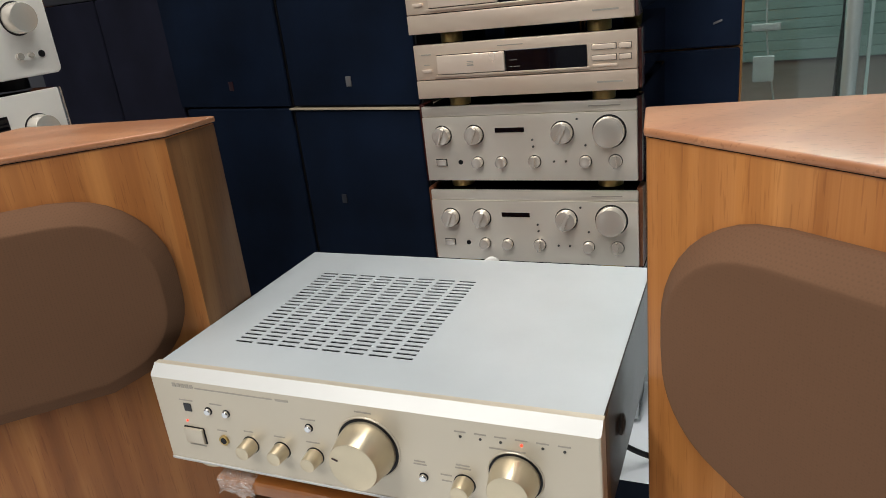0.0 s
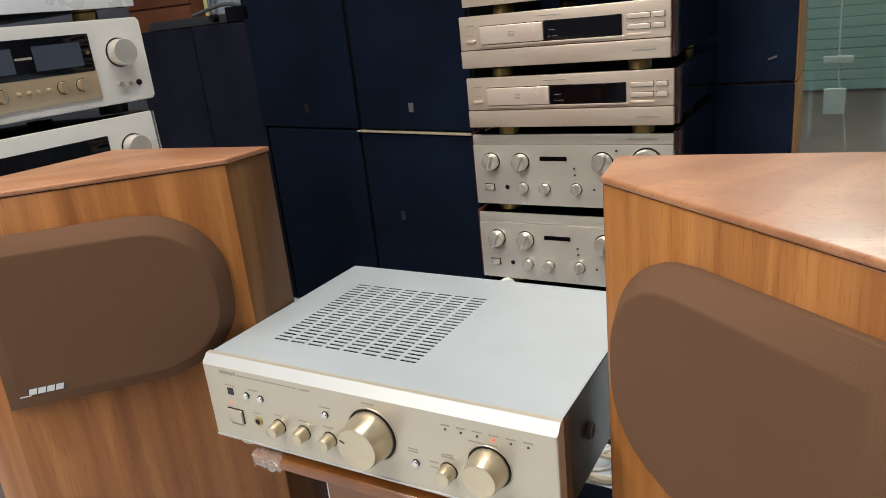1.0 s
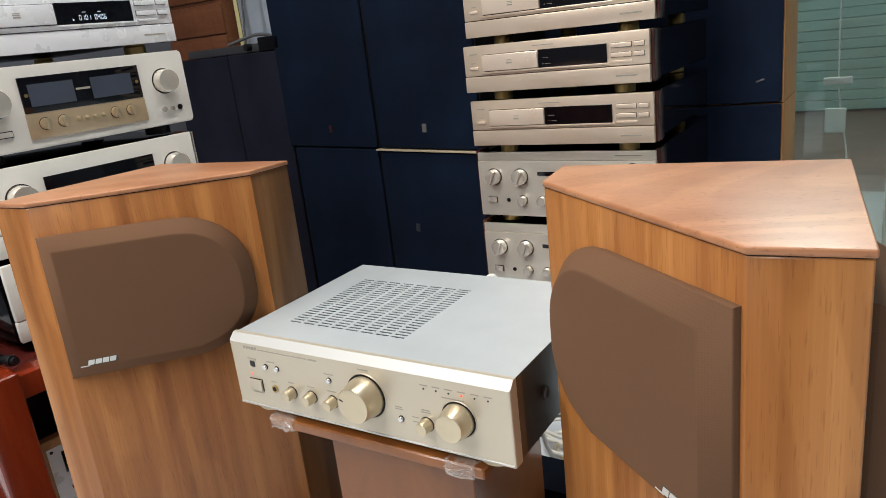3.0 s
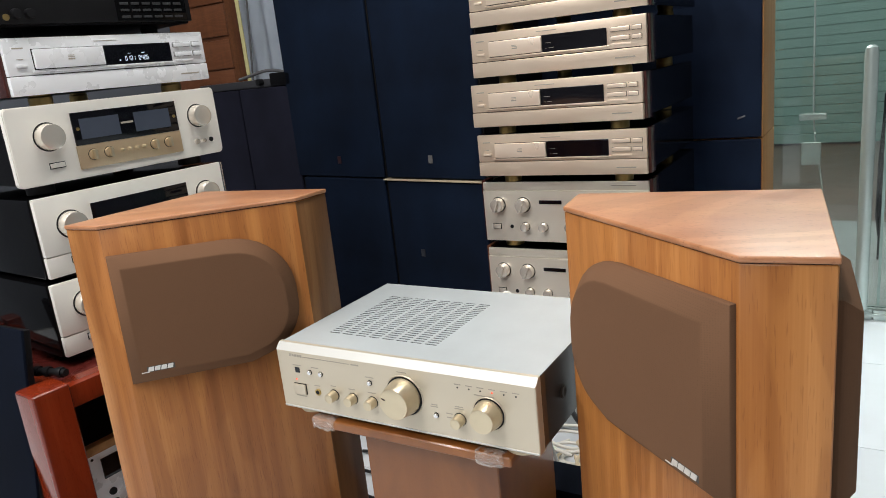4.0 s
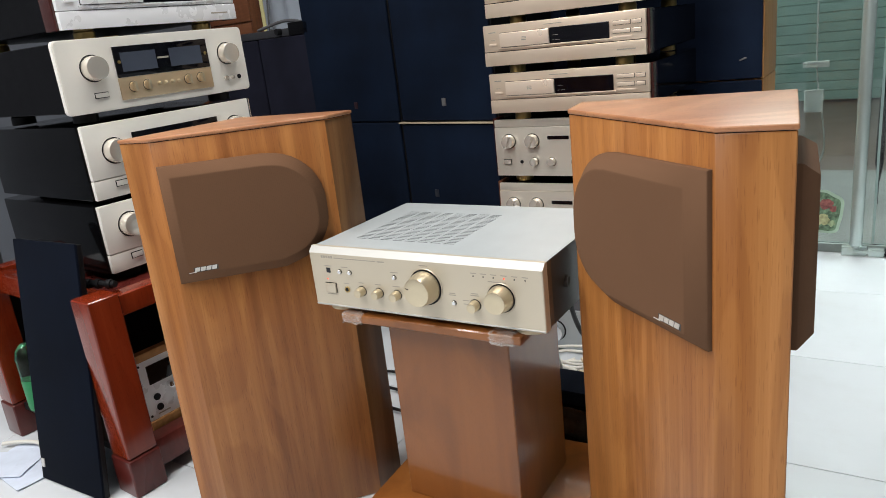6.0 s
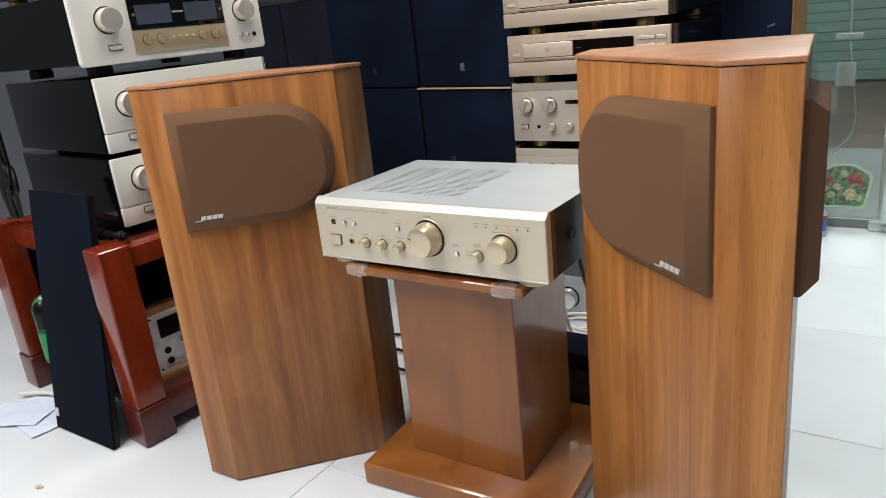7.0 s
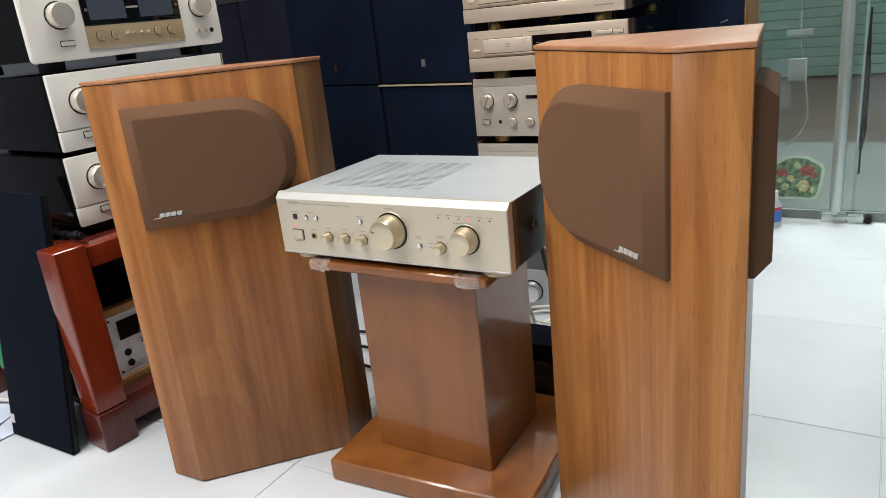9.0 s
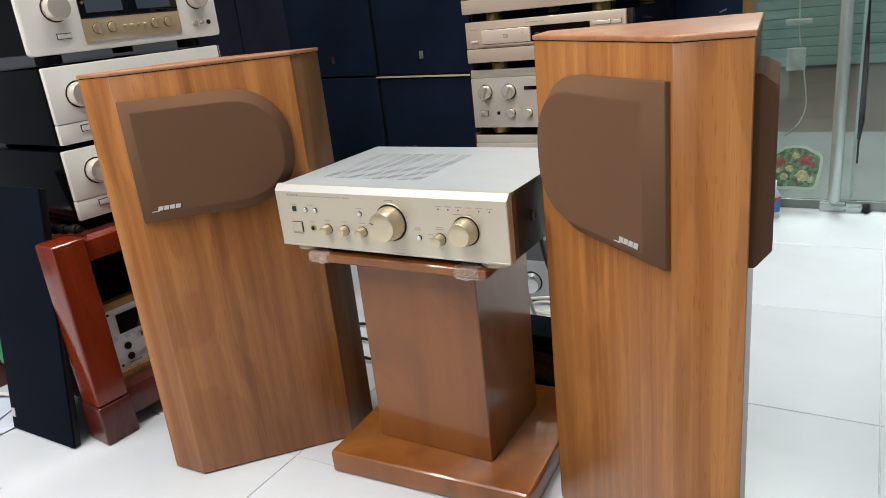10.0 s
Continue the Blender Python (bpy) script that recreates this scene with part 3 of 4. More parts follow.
printed("printed_legend", marks([(-0.120, 0.5245, 0.088, 0.0014), (-0.066, 0.5245, 0.014, 0.0022), (-0.179, 0.5095, 0.016, 0.0013), (-0.1435, 0.5095, 0.014, 0.0013),
                            (-0.112, 0.4845, 0.010, 0.0013), (-0.077, 0.4845, 0.012, 0.0013), (-0.041, 0.4845, 0.014, 0.0013), (-0.042, 0.5085, 0.015, 0.0013), (-0.1435, 0.4805, 0.011, 0.0012),
                            (-0.178, 0.4585, 0.020, 0.0012), (0.016, 0.5245, 0.016, 0.0014), (0.064, 0.4805, 0.012, 0.0013), (0.064, 0.4835, 0.010, 0.0013),
                            (0.103, 0.4835, 0.014, 0.0013), (0.103, 0.4865, 0.012, 0.0013), (0.143, 0.5085, 0.030, 0.0013), (0.087, 0.474, 0.010, 0.0012), (0.087, 0.468, 0.009, 0.0012)]
                           + [(0.104 + i * 0.017, 0.5195, 0.010, 0.0012) for i in range(6)]), INK, amp, "small grey printed legends")
for fx in (-0.180, 0.180):
    for fy in (0.034, 0.255):
        part("foot", lathe([(0.023, 0.4248), (0.026, 0.4262), (0.026, 0.4335), (0.024, 0.437)], "Z", 32, (fx, fy, 0)), CREAM, amp, "cream plastic foot")


# ---- hi-fi separates ----
def chassis(dev, w, h, d, material, z0=0.0, side=None, inset=0.004):
    part("body", box(inset, w - inset, 0.010, d, z0 + 0.002, z0 + h - 0.002, 0.002, 1), material, dev)
    if side:
        part("side_cheek", box(-0.012, inset, 0.010, d, z0 - 0.002, z0 + h, 0.003), side, dev, "dark red wooden cheek")
        part("side_cheek", box(w - inset, w + 0.012, 0.010, d, z0 - 0.002, z0 + h, 0.003), side, dev, "dark red wooden cheek")


def feet(dev, w, d, h, r=0.022, material=BRASS, x=0.07):
    for fx in (x, w - x):
        for fy in (0.05, d - 0.06):
            part("foot", lathe([(r, -h), (r, -h * 0.25), (r * 0.9, -h * 0.1), (r * 0.9, 0.003)], "Z", 28, (fx, fy, 0)), material, dev)


def cd_player(m, label, face=PINKGOLD, tray_mat=PINKTRAY, side=ROSEWOOD, body=BLACKGLOSS, lit=False, foot=0.021, w=0.434, h=0.105, d=0.52):
    dev = thing("cd_player", m, label, "cd player", "" if lit else "stack of cd players")
    chassis(dev, w, h, d, body, 0, None)
    if side:
        part("side_cheek", box(-0.006, 0.004, 0.012, 0.055, 0.0, h, 0.002), side, dev, "dark red wooden cheek")
        part("side_cheek", box(w - 0.004, w + 0.006, 0.012, 0.055, 0.0, h, 0.002), side, dev, "dark red wooden cheek")
    part("upper_panel", box(0, w, 0, 0.012, 0.037, h, 0.0022), face, dev)
    part("lower_panel", box(0, w, -0.0015, 0.012, 0.0, 0.0355, 0.0018), face, dev)
    part("ledge", box(0.044, 0.350, -0.005, 0, 0.0415, 0.0455, 0.0012), face, dev)
    tr = part("disc_tray", box(0.050, 0.189, -0.0075, 0, 0.047, 0.083, 0.0025), tray_mat, dev)
    part("tray_mark", turned(marks([(0.120, 0.069, 0.013, 0.0012), (0.120, 0.066, 0.013, 0.0012), (0.120, 0.062, 0.013, 0.0025)]), pose(0, -0.0076, 0)), INK, tr, "", 0)
    part("tray_gap", box(0.0488, 0.1902, -0.0006, 0, 0.0458, 0.0842), BLACK, tr, "", 0)
    ds = part("display", box(0.191, 0.345, -0.004, 0, 0.044, 0.0845, 0.0008, 1), DISPLAY, dev, "black display window")
    if lit:
        digit = {"0": "abcdef", "1": "bc", "4": "bcfg", "6": "acdefg"}
        wd, hh = 0.0036, 0.0042
        bars = {"a": (0, 2 * hh, wd, 0.0009), "b": (wd / 2, 1.5 * hh, 0.0009, hh * 0.8), "c": (wd / 2, 0.5 * hh, 0.0009, hh * 0.8), "d": (0, 0, wd, 0.0009),
                "e": (-wd / 2, 0.5 * hh, 0.0009, hh * 0.8), "f": (-wd / 2, 1.5 * hh, 0.0009, hh * 0.8), "g": (0, hh, wd, 0.0009)}
        for x, text in ((0.236, "0101"), (0.267, "0406")):
            segs = [(x + 0.009, 0.0665, 0.007, 0.0009)]
            for i, ch in enumerate(text):
                segs += [(x + i * 0.0062 + bars[c][0], 0.0525 + bars[c][1], bars[c][2], bars[c][3]) for c in digit[ch]]
            part("digits", turned(marks(segs), pose(0, -0.0041, 0)), DIGITS, ds, "lit pale figures", 0)
        part("play_mark", turned(marks([(0.222, 0.0535, 0.0025, 0.003)]), pose(0, -0.0041, 0)), DIGITS, ds, "lit play mark", 0)
    else:
        part("display_print", turned(marks([(0.206, 0.066, 0.014, 0.0008), (0.212, 0.054, 0.012, 0.0008), (0.200, 0.054, 0.004, 0.0008)]), pose(0, -0.0041, 0)), INK, ds, "", 0)
    for bx, bw in ((0.3755, 0.043), (0.413, 0.021)):
        for bz in (0.079, 0.0595):
            bt_ = part("button", box(bx - bw / 2, bx + bw / 2, -0.0045, 0, bz - 0.0045, bz + 0.0045, 0.0015), tray_mat, dev)
            part("button_gap", box(bx - bw / 2 - 0.0008, bx + bw / 2 + 0.0008, -0.0005, 0, bz - 0.0053, bz + 0.0053), INKDARK, bt_, "", 0)
    part("button", box(0.354, 0.399, -0.003, 0, 0.0435, 0.0480, 0.001), tray_mat, dev)
    part("power_button", box(0.016, 0.037, -0.004, 0, 0.052, 0.0575, 0.0012), tray_mat, dev)
    printed("printed_legend", turned(marks([(0.026, 0.086, 0.020, 0.0024), (0.026, 0.066, 0.012, 0.0012), (0.385, 0.0165, 0.046, 0.0028), (0.20, 0.094, 0.05, 0.0012)]), pose(0, -0.0002, 0)), INK, dev)
    printed("printed_name", turned(marks([(0.385, 0.0165, 0.046, 0.0030)]), pose(0, -0.0016, 0)), INK, dev)
    feet(dev, w, d, foot)
    return dev


def back_amp(m, label, side, pale=WARMSILVER, w=0.44, h=0.158, d=0.52, foot=0.02):
    """Integrated amplifier with two rows of knobs."""
    dev = thing("amplifier", m, label, "amplifier", "stacked gold amplifiers")
    chassis(dev, w, h, d, BLACKGLOSS)
    part("side_cheek", box(-0.008, 0.004, 0.010, 0.06, -0.004, h + 0.004, 0.003), side, dev, "wooden cheek")
    part("side_cheek", box(w - 0.004, w + 0.008, 0.010, 0.06, -0.004, h + 0.004, 0.003), side, dev, "wooden cheek")
    part("front_panel", box(0, w, 0, 0.012, 0, 0.136, 0.002), pale, dev)
    part("top_trim", box(0, w, 0.002, 0.012, 0.1365, h, 0.003), pale, dev)
    for x, r in ((0.043, 0.019), (0.114, 0.019), (0.297, 0.0215)):
        kn = knob(x, 0.098, r, 0.016, dev, KNOBPEARL, True, "knob", None, 0, 36)
        part("finger_bar", turned(box(-r * 0.22, r * 0.22, -0.022, -0.015, -r * 0.92, r * 0.92, 0.002), Matrix.Translation((x, 0, 0.098)) @ pose(0, 0, 0, 0, 22, 0)), KNOBPEARL, kn)
    knob(0.388, 0.098, 0.030, 0.022, dev, KNOBPEARL, True, "volume_knob", None, 0, 48)
    for x in (0.117, 0.168, 0.341):
        knob(x, 0.040, 0.0115, 0.014, dev, KNOBPEARL, True, "small_knob", None, 0, 28)
    for x in (0.238, 0.399):
        kn = knob(x, 0.040, 0.0125, 0.008, dev, KNOBPEARL, True, "small_knob", None, 0, 28)
        part("finger_bar", box(x - 0.0028, x + 0.0028, -0.017, -0.007, 0.040 - 0.012, 0.040 + 0.012, 0.001), KNOBPEARL, kn)
    part("window", box(0.159, 0.220, -0.0012, 0, 0.101, 0.1105), DISPLAY, dev, "narrow black window")
    b = part("power_button", box(0.024, 0.046, -0.005, 0, 0.034, 0.046, 0.001), KNOBPEARL, dev)
    part("button_gap", box(0.0225, 0.0475, -0.0006, 0, 0.0325, 0.0475), BLACK, b, "", 0)
    part("headphone_jack", lathe([(0.005, 0), (0.005, 0.001), (0.003, 0.0011)], "Y", 18, (0.078, 0, 0.040)), BLACK, dev)
    printed("printed_legend", marks([(0.38, 0.148, 0.060, 0.0018)]), INK, dev)
    for x, z in ((0.236, 0.085), (0.237, 0.071), (0.327, 0.124), (0.342, 0.072), (0.278, 0.04), (0.302, 0.04)):
        part("pin", lathe([(0.0022, 0), (0.0022, 0.003)], "Y", 10, (x, 0, z)), INKDARK, dev)
    feet(dev, w, d, foot, 0.025, BRASS, 0.06)
    return dev


sx, sy = -0.312, 0.897
for i, z in enumerate((0.636, 0.762, 0.885, 1.006)):
    cd_player(pose(sx + (0.0, -0.004, 0.006, 0.010)[i], sy - 0.003 * (i == 1), z, 0, 0, (0.2, -0.2, 0.6, 0.3)[i]),
              "rose-gold cd player with black sides in a stack")
back_amp(pose(-0.324, 0.925, 0.456), "warm silver amplifier with round knobs under the cd players", ROSEWOOD)
back_amp(pose(-0.324, 0.925, 0.276), "warm silver amplifier with reddish wooden cheeks in the stack", BROWNWOOD)
st = thing("hifi_stand", pose(-0.33, 0.93, 0), "low black stand under the stacked amplifiers", "stand")
part("top_board", box(0, 0.45, 0.0, 0.37, 0.228, 0.255, 0.003), BLACKGLOSS, st)
for fx in (0.0, 0.40):
    for fy in (0.0, 0.32):
        part("leg", box(fx, fx + 0.05, fy, fy + 0.05, FZ, 0.2285, 0.003), BLACKGLOSS, st)

# left stack, turned to face the room
TH = 84.77
UX, UY = 0.0912, 0.9958


def left_pose(u, z, back=0.0):
    return pose(-0.802 + UX * u - UY * back, 0.014 + UY * u + UX * back, z, 0, 0, TH)


cd_player(left_pose(0.011, 0.951), "white-silver cd player with lit display in a tall stack", WHITESILVER, WHITESILVER, ROSEWOOD, BLACKMETAL, True, 0.020)

mt = thing("amplifier", left_pose(-0.020, 0.786), "white-gold amplifier with twin black power meters", "amplifier")
chassis(mt, 0.466, 0.143, 0.45, BLACKMETAL)
fr = box(0, 0.466, -0.004, 0.010, -0.003, 0.146, 0)
ed = [e for e in fr.edges if abs(e.verts[0].co.x - e.verts[1].co.x) < 1e-6 and abs(e.verts[0].co.z - e.verts[1].co.z) < 1e-6]
bmesh.ops.bevel(fr, geom=ed, offset=0.010, segments=5, affect="EDGES", profile=0.5)
bmesh.ops.bevel(fr, geom=[e for e in fr.edges if all(abs(v.co.y + 0.004) < 1e-5 for v in e.verts)], offset=0.002, segments=2, affect="EDGES")
part("front_panel", fr, SILVER, mt)
mw = part("meter_window", box(0.122, 0.357, -0.007, -0.003, 0.061, 0.125, 0.001), DISPLAY, mt, "black glass meter window")
for x in (0.178, 0.296):
    part("meter", box(x - 0.042, x + 0.042, -0.0078, -0.0068, 0.072, 0.112), METER, mw, "dark grey meter face", 0)
part("badge", turned(marks([(0.237, 0.094, 0.028, 0.004)]), pose(0, -0.0071, 0)), INK, mw, "", 0)
for x in (0.131, 0.349):
    part("screw", lathe([(0.0035, 0), (0.0035, 0.001)], "Y", 16, (x, -0.007, 0.093)), BRASS, mw)
sub = part("lower_panel", box(0.121, 0.358, -0.007, -0.003, 0.014, 0.0605, 0.0015), SUBGOLD, mt, "pale gold lower panel")
for x in (0.152, 0.186, 0.291, 0.325):
    kn = knob(x, 0.040, 0.0105, 0.004, sub, SUBGOLD, True, "small_knob", None, -0.007, 24)
    part("finger_bar", box(x - 0.003, x + 0.003, -0.020, -0.011, 0.030, 0.050, 0.001), KNOBGOLD, kn)
for i in range(4):
    part("toggle", lathe([(0.0035, 0), (0.003, 0.008), (0.002, 0.010)], "Y", 12, (0.214 + i * 0.0165, -0.007, 0.040)), KNOBGOLD, sub)
for x, z, r in ((0.072, 0.086, 0.0255), (0.411, 0.087, 0.0240)):
    knob(x, z, r, 0.023, mt, KNOBPEARL, True, "knob", None, -0.004, 48)
pb = part("power_button", box(0.064, 0.092, -0.0075, -0.003, 0.0262, 0.0352, 0.001), SILVER, mt)
part("button_gap", box(0.0625, 0.0935, -0.0046, -0.0035, 0.0247, 0.0367), BLACK, pb, "", 0)
for x, r in ((0.398, 0.0055), (0.417, 0.004)):
    part("toggle", lathe([(r, 0), (r, 0.006)], "Y", 16, (x, -0.004, 0.030)), KNOBPEARL, mt)
part("headphone_jack", lathe([(0.0055, 0), (0.0055, 0.0015), (0.0035, 0.0016)], "Y", 18, (0.437, -0.004, 0.030)), BLACK, mt)
feet(mt, 0.466, 0.40, 0.022, 0.026, BLACK, 0.06)


def lacquer_amp(u, z, w, h, label, window=True):
    dev = thing("amplifier", left_pose(u, z), label, "amplifier")
    part("body", box(-0.004, w + 0.004, 0.010, 0.44, 0.0, h, 0.003), BLACKGLOSS, dev, "black lacquered case")
    part("front_panel", box(0, w, -0.003, 0.010, 0.0425, h, 0.003), SILVER, dev)
    part("lower_panel", box(0, w, -0.002, 0.010, 0.0, 0.0415, 0.002), SILVER, dev)
    part("end_trim", box(w - 0.006, w + 0.001, -0.0045, 0.010, 0.0, h, 0.0015), CHROME, dev)
    knob(0.062, 0.098, 0.026, 0.024, dev, KNOBPEARL, True, "knob", None, -0.003, 44)
    knob(w - 0.056, 0.098, 0.024, 0.024, dev, KNOBPEARL, True, "knob", None, -0.003, 44)
    if window:
        part("window", box(0.108, w - 0.104, -0.0045, -0.002, 0.066, 0.129, 0.001), DISPLAY, dev, "black glass window")
    b = part("power_button", box(0.049, 0.073, -0.0065, -0.001, 0.0225, 0.0335, 0.001), SILVER, dev)
    part("button_gap", box(0.0475, 0.0745, -0.0035, -0.0018, 0.021, 0.035), BLACK, b, "", 0)
    feet(dev, w, 0.40, 0.011 if z > 0.5 else 0.022, 0.026, BLACK, 0.06)
    return dev


lacquer_amp(-0.005, 0.602, 0.438, 0.158, "white-gold amplifier in a black lacquered case")
lacquer_amp(-0.010, 0.440, 0.432, 0.150, "white-gold amplifier in a black lacquered case on the rack")

bk = thing("cassette_deck", left_pose(-0.012, 1.075), "black audio component on top of a silver cd player", "audio component")
part("body", box(0, 0.43, 0.0, 0.36, 0, 0.12, 0.003), BLACKMETAL, bk)
part("front_panel", box(-0.002, 0.432, -0.010, 0.002, 0.004, 0.118, 0.002), BLACK, bk)
part("jack", lathe([(0.006, 0), (0.006, 0.002), (0.0035, 0.0021)], "Y", 18, (0.038, -0.010, 0.016)), BRASS, bk, "brass jack socket")
part("control_panel", box(0.255, 0.420, -0.0115, -0.009, 0.006, 0.052, 0.001), BLACKGLOSS, bk, "glossy black control strip")
DARKKEY = plain("dark_key", (0.035, 0.035, 0.038), 0.4)
for row in range(3):
    for i in range(6):
        part("button", box(0.264 + i * 0.025, 0.283 + i * 0.025, -0.0132, -0.011, 0.012 + row * 0.013, 0.0165 + row * 0.013, 0.0008), DARKKEY, bk)
for x in (0.055, 0.08):
    knob(x, 0.022, 0.009, 0.012, bk, BLACK, False, "small_knob", None, -0.010, 20)
feet(bk, 0.43, 0.36, 0.019, 0.018, BLACK)

# ---- red rack under the left stack ----
RKX, RKY = -0.684, -0.144


def rack_pose():
    return pose(RKX, RKY, 0, 0, 0, TH)


rack = thing("hifi_rack", rack_pose(), "glossy red mahogany hi-fi rack with square posts and dark feet", "rack")
RW, RD, PS = 0.69, 0.62, 0.068
for px in (0.006, RW - 0.006 - PS):
    for py in (0.006, RD - 0.006 - PS):
        post = part("post", box(px, px + PS, py, py + PS, 0.083, 0.437, 0.006, 3), MAHOGANY, rack)
        part("foot", box(px - 0.003, px + PS + 0.003, py - 0.003, py + PS + 0.003, FZ, 0.082, 0.006, 3), MAHOGANY_DARK, post, "dark mahogany foot block")
for py in (0.012, RD - 0.062):
    part("top_rail", box(0.006 + PS, RW - 0.006 - PS, py, py + 0.05, 0.384, 0.428, 0.004), MAHOGANY, rack)
    part("lower_rail", box(0.006 + PS, RW - 0.006 - PS, py + 0.004, py + 0.05, 0.026, 0.090, 0.004), MAHOGANY_DARK, rack)
for px in (0.048, RW - 0.088):
    part("side_rail", box(px, px + 0.04, 0.006 + PS, RD - 0.006 - PS, 0.376, 0.424, 0.004), MAHOGANY, rack)
part("top_board", box(0.064, RW - 0.064, 0.064, RD - 0.064, 0.398, 0.416, 0.002), MAHOGANY_DARK, rack)
part("shelf", box(0.03, RW - 0.03, 0.064, RD - 0.03, 0.062, 0.080, 0.002), BLACK, rack, "dark lower shelf")
part("back_board", box(0.08, RW - 0.08, RD - 0.05, RD - 0.04, 0.106, 0.384, 0.0), BLACK, rack, "dark back board")

tube = thing("small_amplifier", pose(RKX + UX * 0.087 - UY * 0.075, RKY + UY * 0.087 + UX * 0.075, 0.0805, 0, 0, TH), "silver-fronted amplifier in a pale wooden case inside the rack", "amplifier")
part("case", join(box(0, 0.46, 0, 0.30, 0.0, 0.020, 0.002), box(0, 0.46, 0, 0.022, 0.166, 0.184, 0.002), box(0, 0.014, 0.0, 0.30, 0.02, 0.166), box(0.446, 0.46, 0.0, 0.30, 0.02, 0.166), box(0.014, 0.446, 0.25, 0.26, 0.02, 0.166)), OAK, tube)
part("cover", box(0.002, 0.458, 0.0225, 0.30, 0.1662, 0.180, 0.002), BLACK, tube, "black top cover")
part("front_panel", box(0.0145, 0.4455, 0.006, 0.014, 0.0205, 0.1655, 0.001), WHITESILVER, tube)
part("window", box(0.040, 0.130, 0.003, 0.007, 0.105, 0.150, 0.001), DISPLAY, tube, "black meter window")
for x, z in ((0.050, 0.072), (0.052, 0.046)):
    part("jack", lathe([(0.008, 0), (0.008, 0.003), (0.004, 0.0031)], "Y", 18, (x, 0.006, z)), BLACK, tube)
for x in (0.086, 0.125):
    knob(x, 0.088, 0.0075, 0.014, tube, CHROME, False, "small_knob", None, 0.006, 20)
knob(0.135, 0.070, 0.018, 0.018, tube, CHROME, False, "knob", None, 0.006, 28)
for x, z in ((0.024, 0.156), (0.028, 0.032)):
    part("screw", lathe([(0.003, 0), (0.003, 0.001)], "Y", 10, (x, 0.006, z)), BLACK, tube)
printed("printed_legend", turned(marks([(0.060, 0.031, 0.030, 0.003)]), pose(0, 0.006, 0)), INK, tube)

# grille panel leaning on the rack
ln = thing("grille_panel", pose(-0.872, -0.180, -0.0035, -8.8, 0, 0), "dark navy speaker grille panel leaning against the rack", "grille panel")
part("frame", box(-0.102, 0.117, 0.006, 0.020, 0, 0.55, 0.003), BLACK, ln)
part("cloth", box(-0.106, 0.121, 0.0, 0.0065, 0.0, 0.552, 0.003), PANELCLOTH, ln)
part("badge", box(-0.100, -0.088, -0.002, 0.001, 0.030, 0.050, 0.0008), WHITEINK, ln, "small grey badge")
hd = thing("handle_rod", pose(-0.760, -0.066, 0.4475, 0, 90, 12), "black ribbed rod lying on the rack post", "rod")
part("rod", join(lathe([(0.007, -0.05), (0.007, 0.05)], "Z", 20), *[lathe([(0.0095, a), (0.0105, a + 0.005), (0.0095, a + 0.012)], "Z", 20) for a in (-0.05, -0.025, 0.0, 0.03)]), BLACK, hd)


# ---- large dark cabinets at the back ----
def big_cabinet(name, m, w, h, d, label, cloth_mat, side_mat, mark=None, group="stacked dark loudspeaker cabinets"):
    cb = thing(name, m, label, "loudspeaker", group)
    on_floor = abs(m.translation.z) < 1e-6
    part("body", box(0, w, 0.012, d, FZ if on_floor else 0, h, 0.003), side_mat, cb)
    part("grille", box(0.004, w - 0.004, 0.0, 0.013, 0.002, h - 0.0015, 0.007, 3), cloth_mat, cb)
    if mark:
        part("badge", box(mark[0] - 0.008, mark[0] + 0.008, -0.0025, 0.001, mark[1] - 0.012, mark[1] + 0.012, 0.001), mark[2], cb, "small maker's badge")
    return cb


BX, BY, BA = -0.788, 1.138, -9.18
CB, SB = math.cos(radians(BA)), math.sin(radians(BA))


def back_pose(u, z, out=0.0):
    return pose(BX + CB * u + SB * out, BY + SB * u - CB * out, z, 0, 0, BA)


big_cabinet("loudspeaker_cabinet", back_pose(-0.415, 0.0), 0.410, 0.588, 0.34, "dark navy loudspeaker cabinet, lower of a stacked pair", NAVY, BLACK)
big_cabinet("loudspeaker_cabinet", back_pose(0.0, 0.0), 0.398, 0.583, 0.34, "dark navy loudspeaker cabinet with a faint badge, under another", NAVY, BLACK, (0.129, 0.35, DIMBADGE))
big_cabinet("loudspeaker_cabinet", back_pose(-0.441, 0.5885), 0.438, 0.74, 0.34, "dark navy loudspeaker cabinet with a small red badge", NAVY, BLACK, (0.233, 0.060, MAROON))
bd = thing("thin_board", back_pose(-0.006, 0.5835, 0.006), "thin pale board between two dark cabinets", "board")
part("board", box(0, 0.42, 0.0, 0.30, 0, 0.0045, 0.001), plain("pale_board", (0.42, 0.35, 0.24), 0.5), bd)
big_cabinet("loudspeaker_cabinet", back_pose(0.003, 0.590), 0.400, 0.74, 0.34, "dark navy loudspeaker cabinet with a small grey badge", NAVY, BLACK, (0.198, 0.062, GREYBADGE))
pl = big_cabinet("loudspeaker_cabinet", back_pose(-0.42 - 0.30 - 0.40, 0, -0.01), 0.386, 0.912, 0.30, "charcoal loudspeaker cabinet beside the navy ones", PLUM, BLACK, None, "charcoal cabinets")
pl = big_cabinet("loudspeaker_cabinet", back_pose(-0.42 - 0.30, 0), 0.298, 0.912, 0.30, "charcoal loudspeaker cabinet with rounded grille edges", PLUM, BLACK, None, "charcoal cabinets")
tt = thing("black_component", back_pose(-0.79, 0.9125, -0.01), "black audio component lying on a cabinet", "audio component")
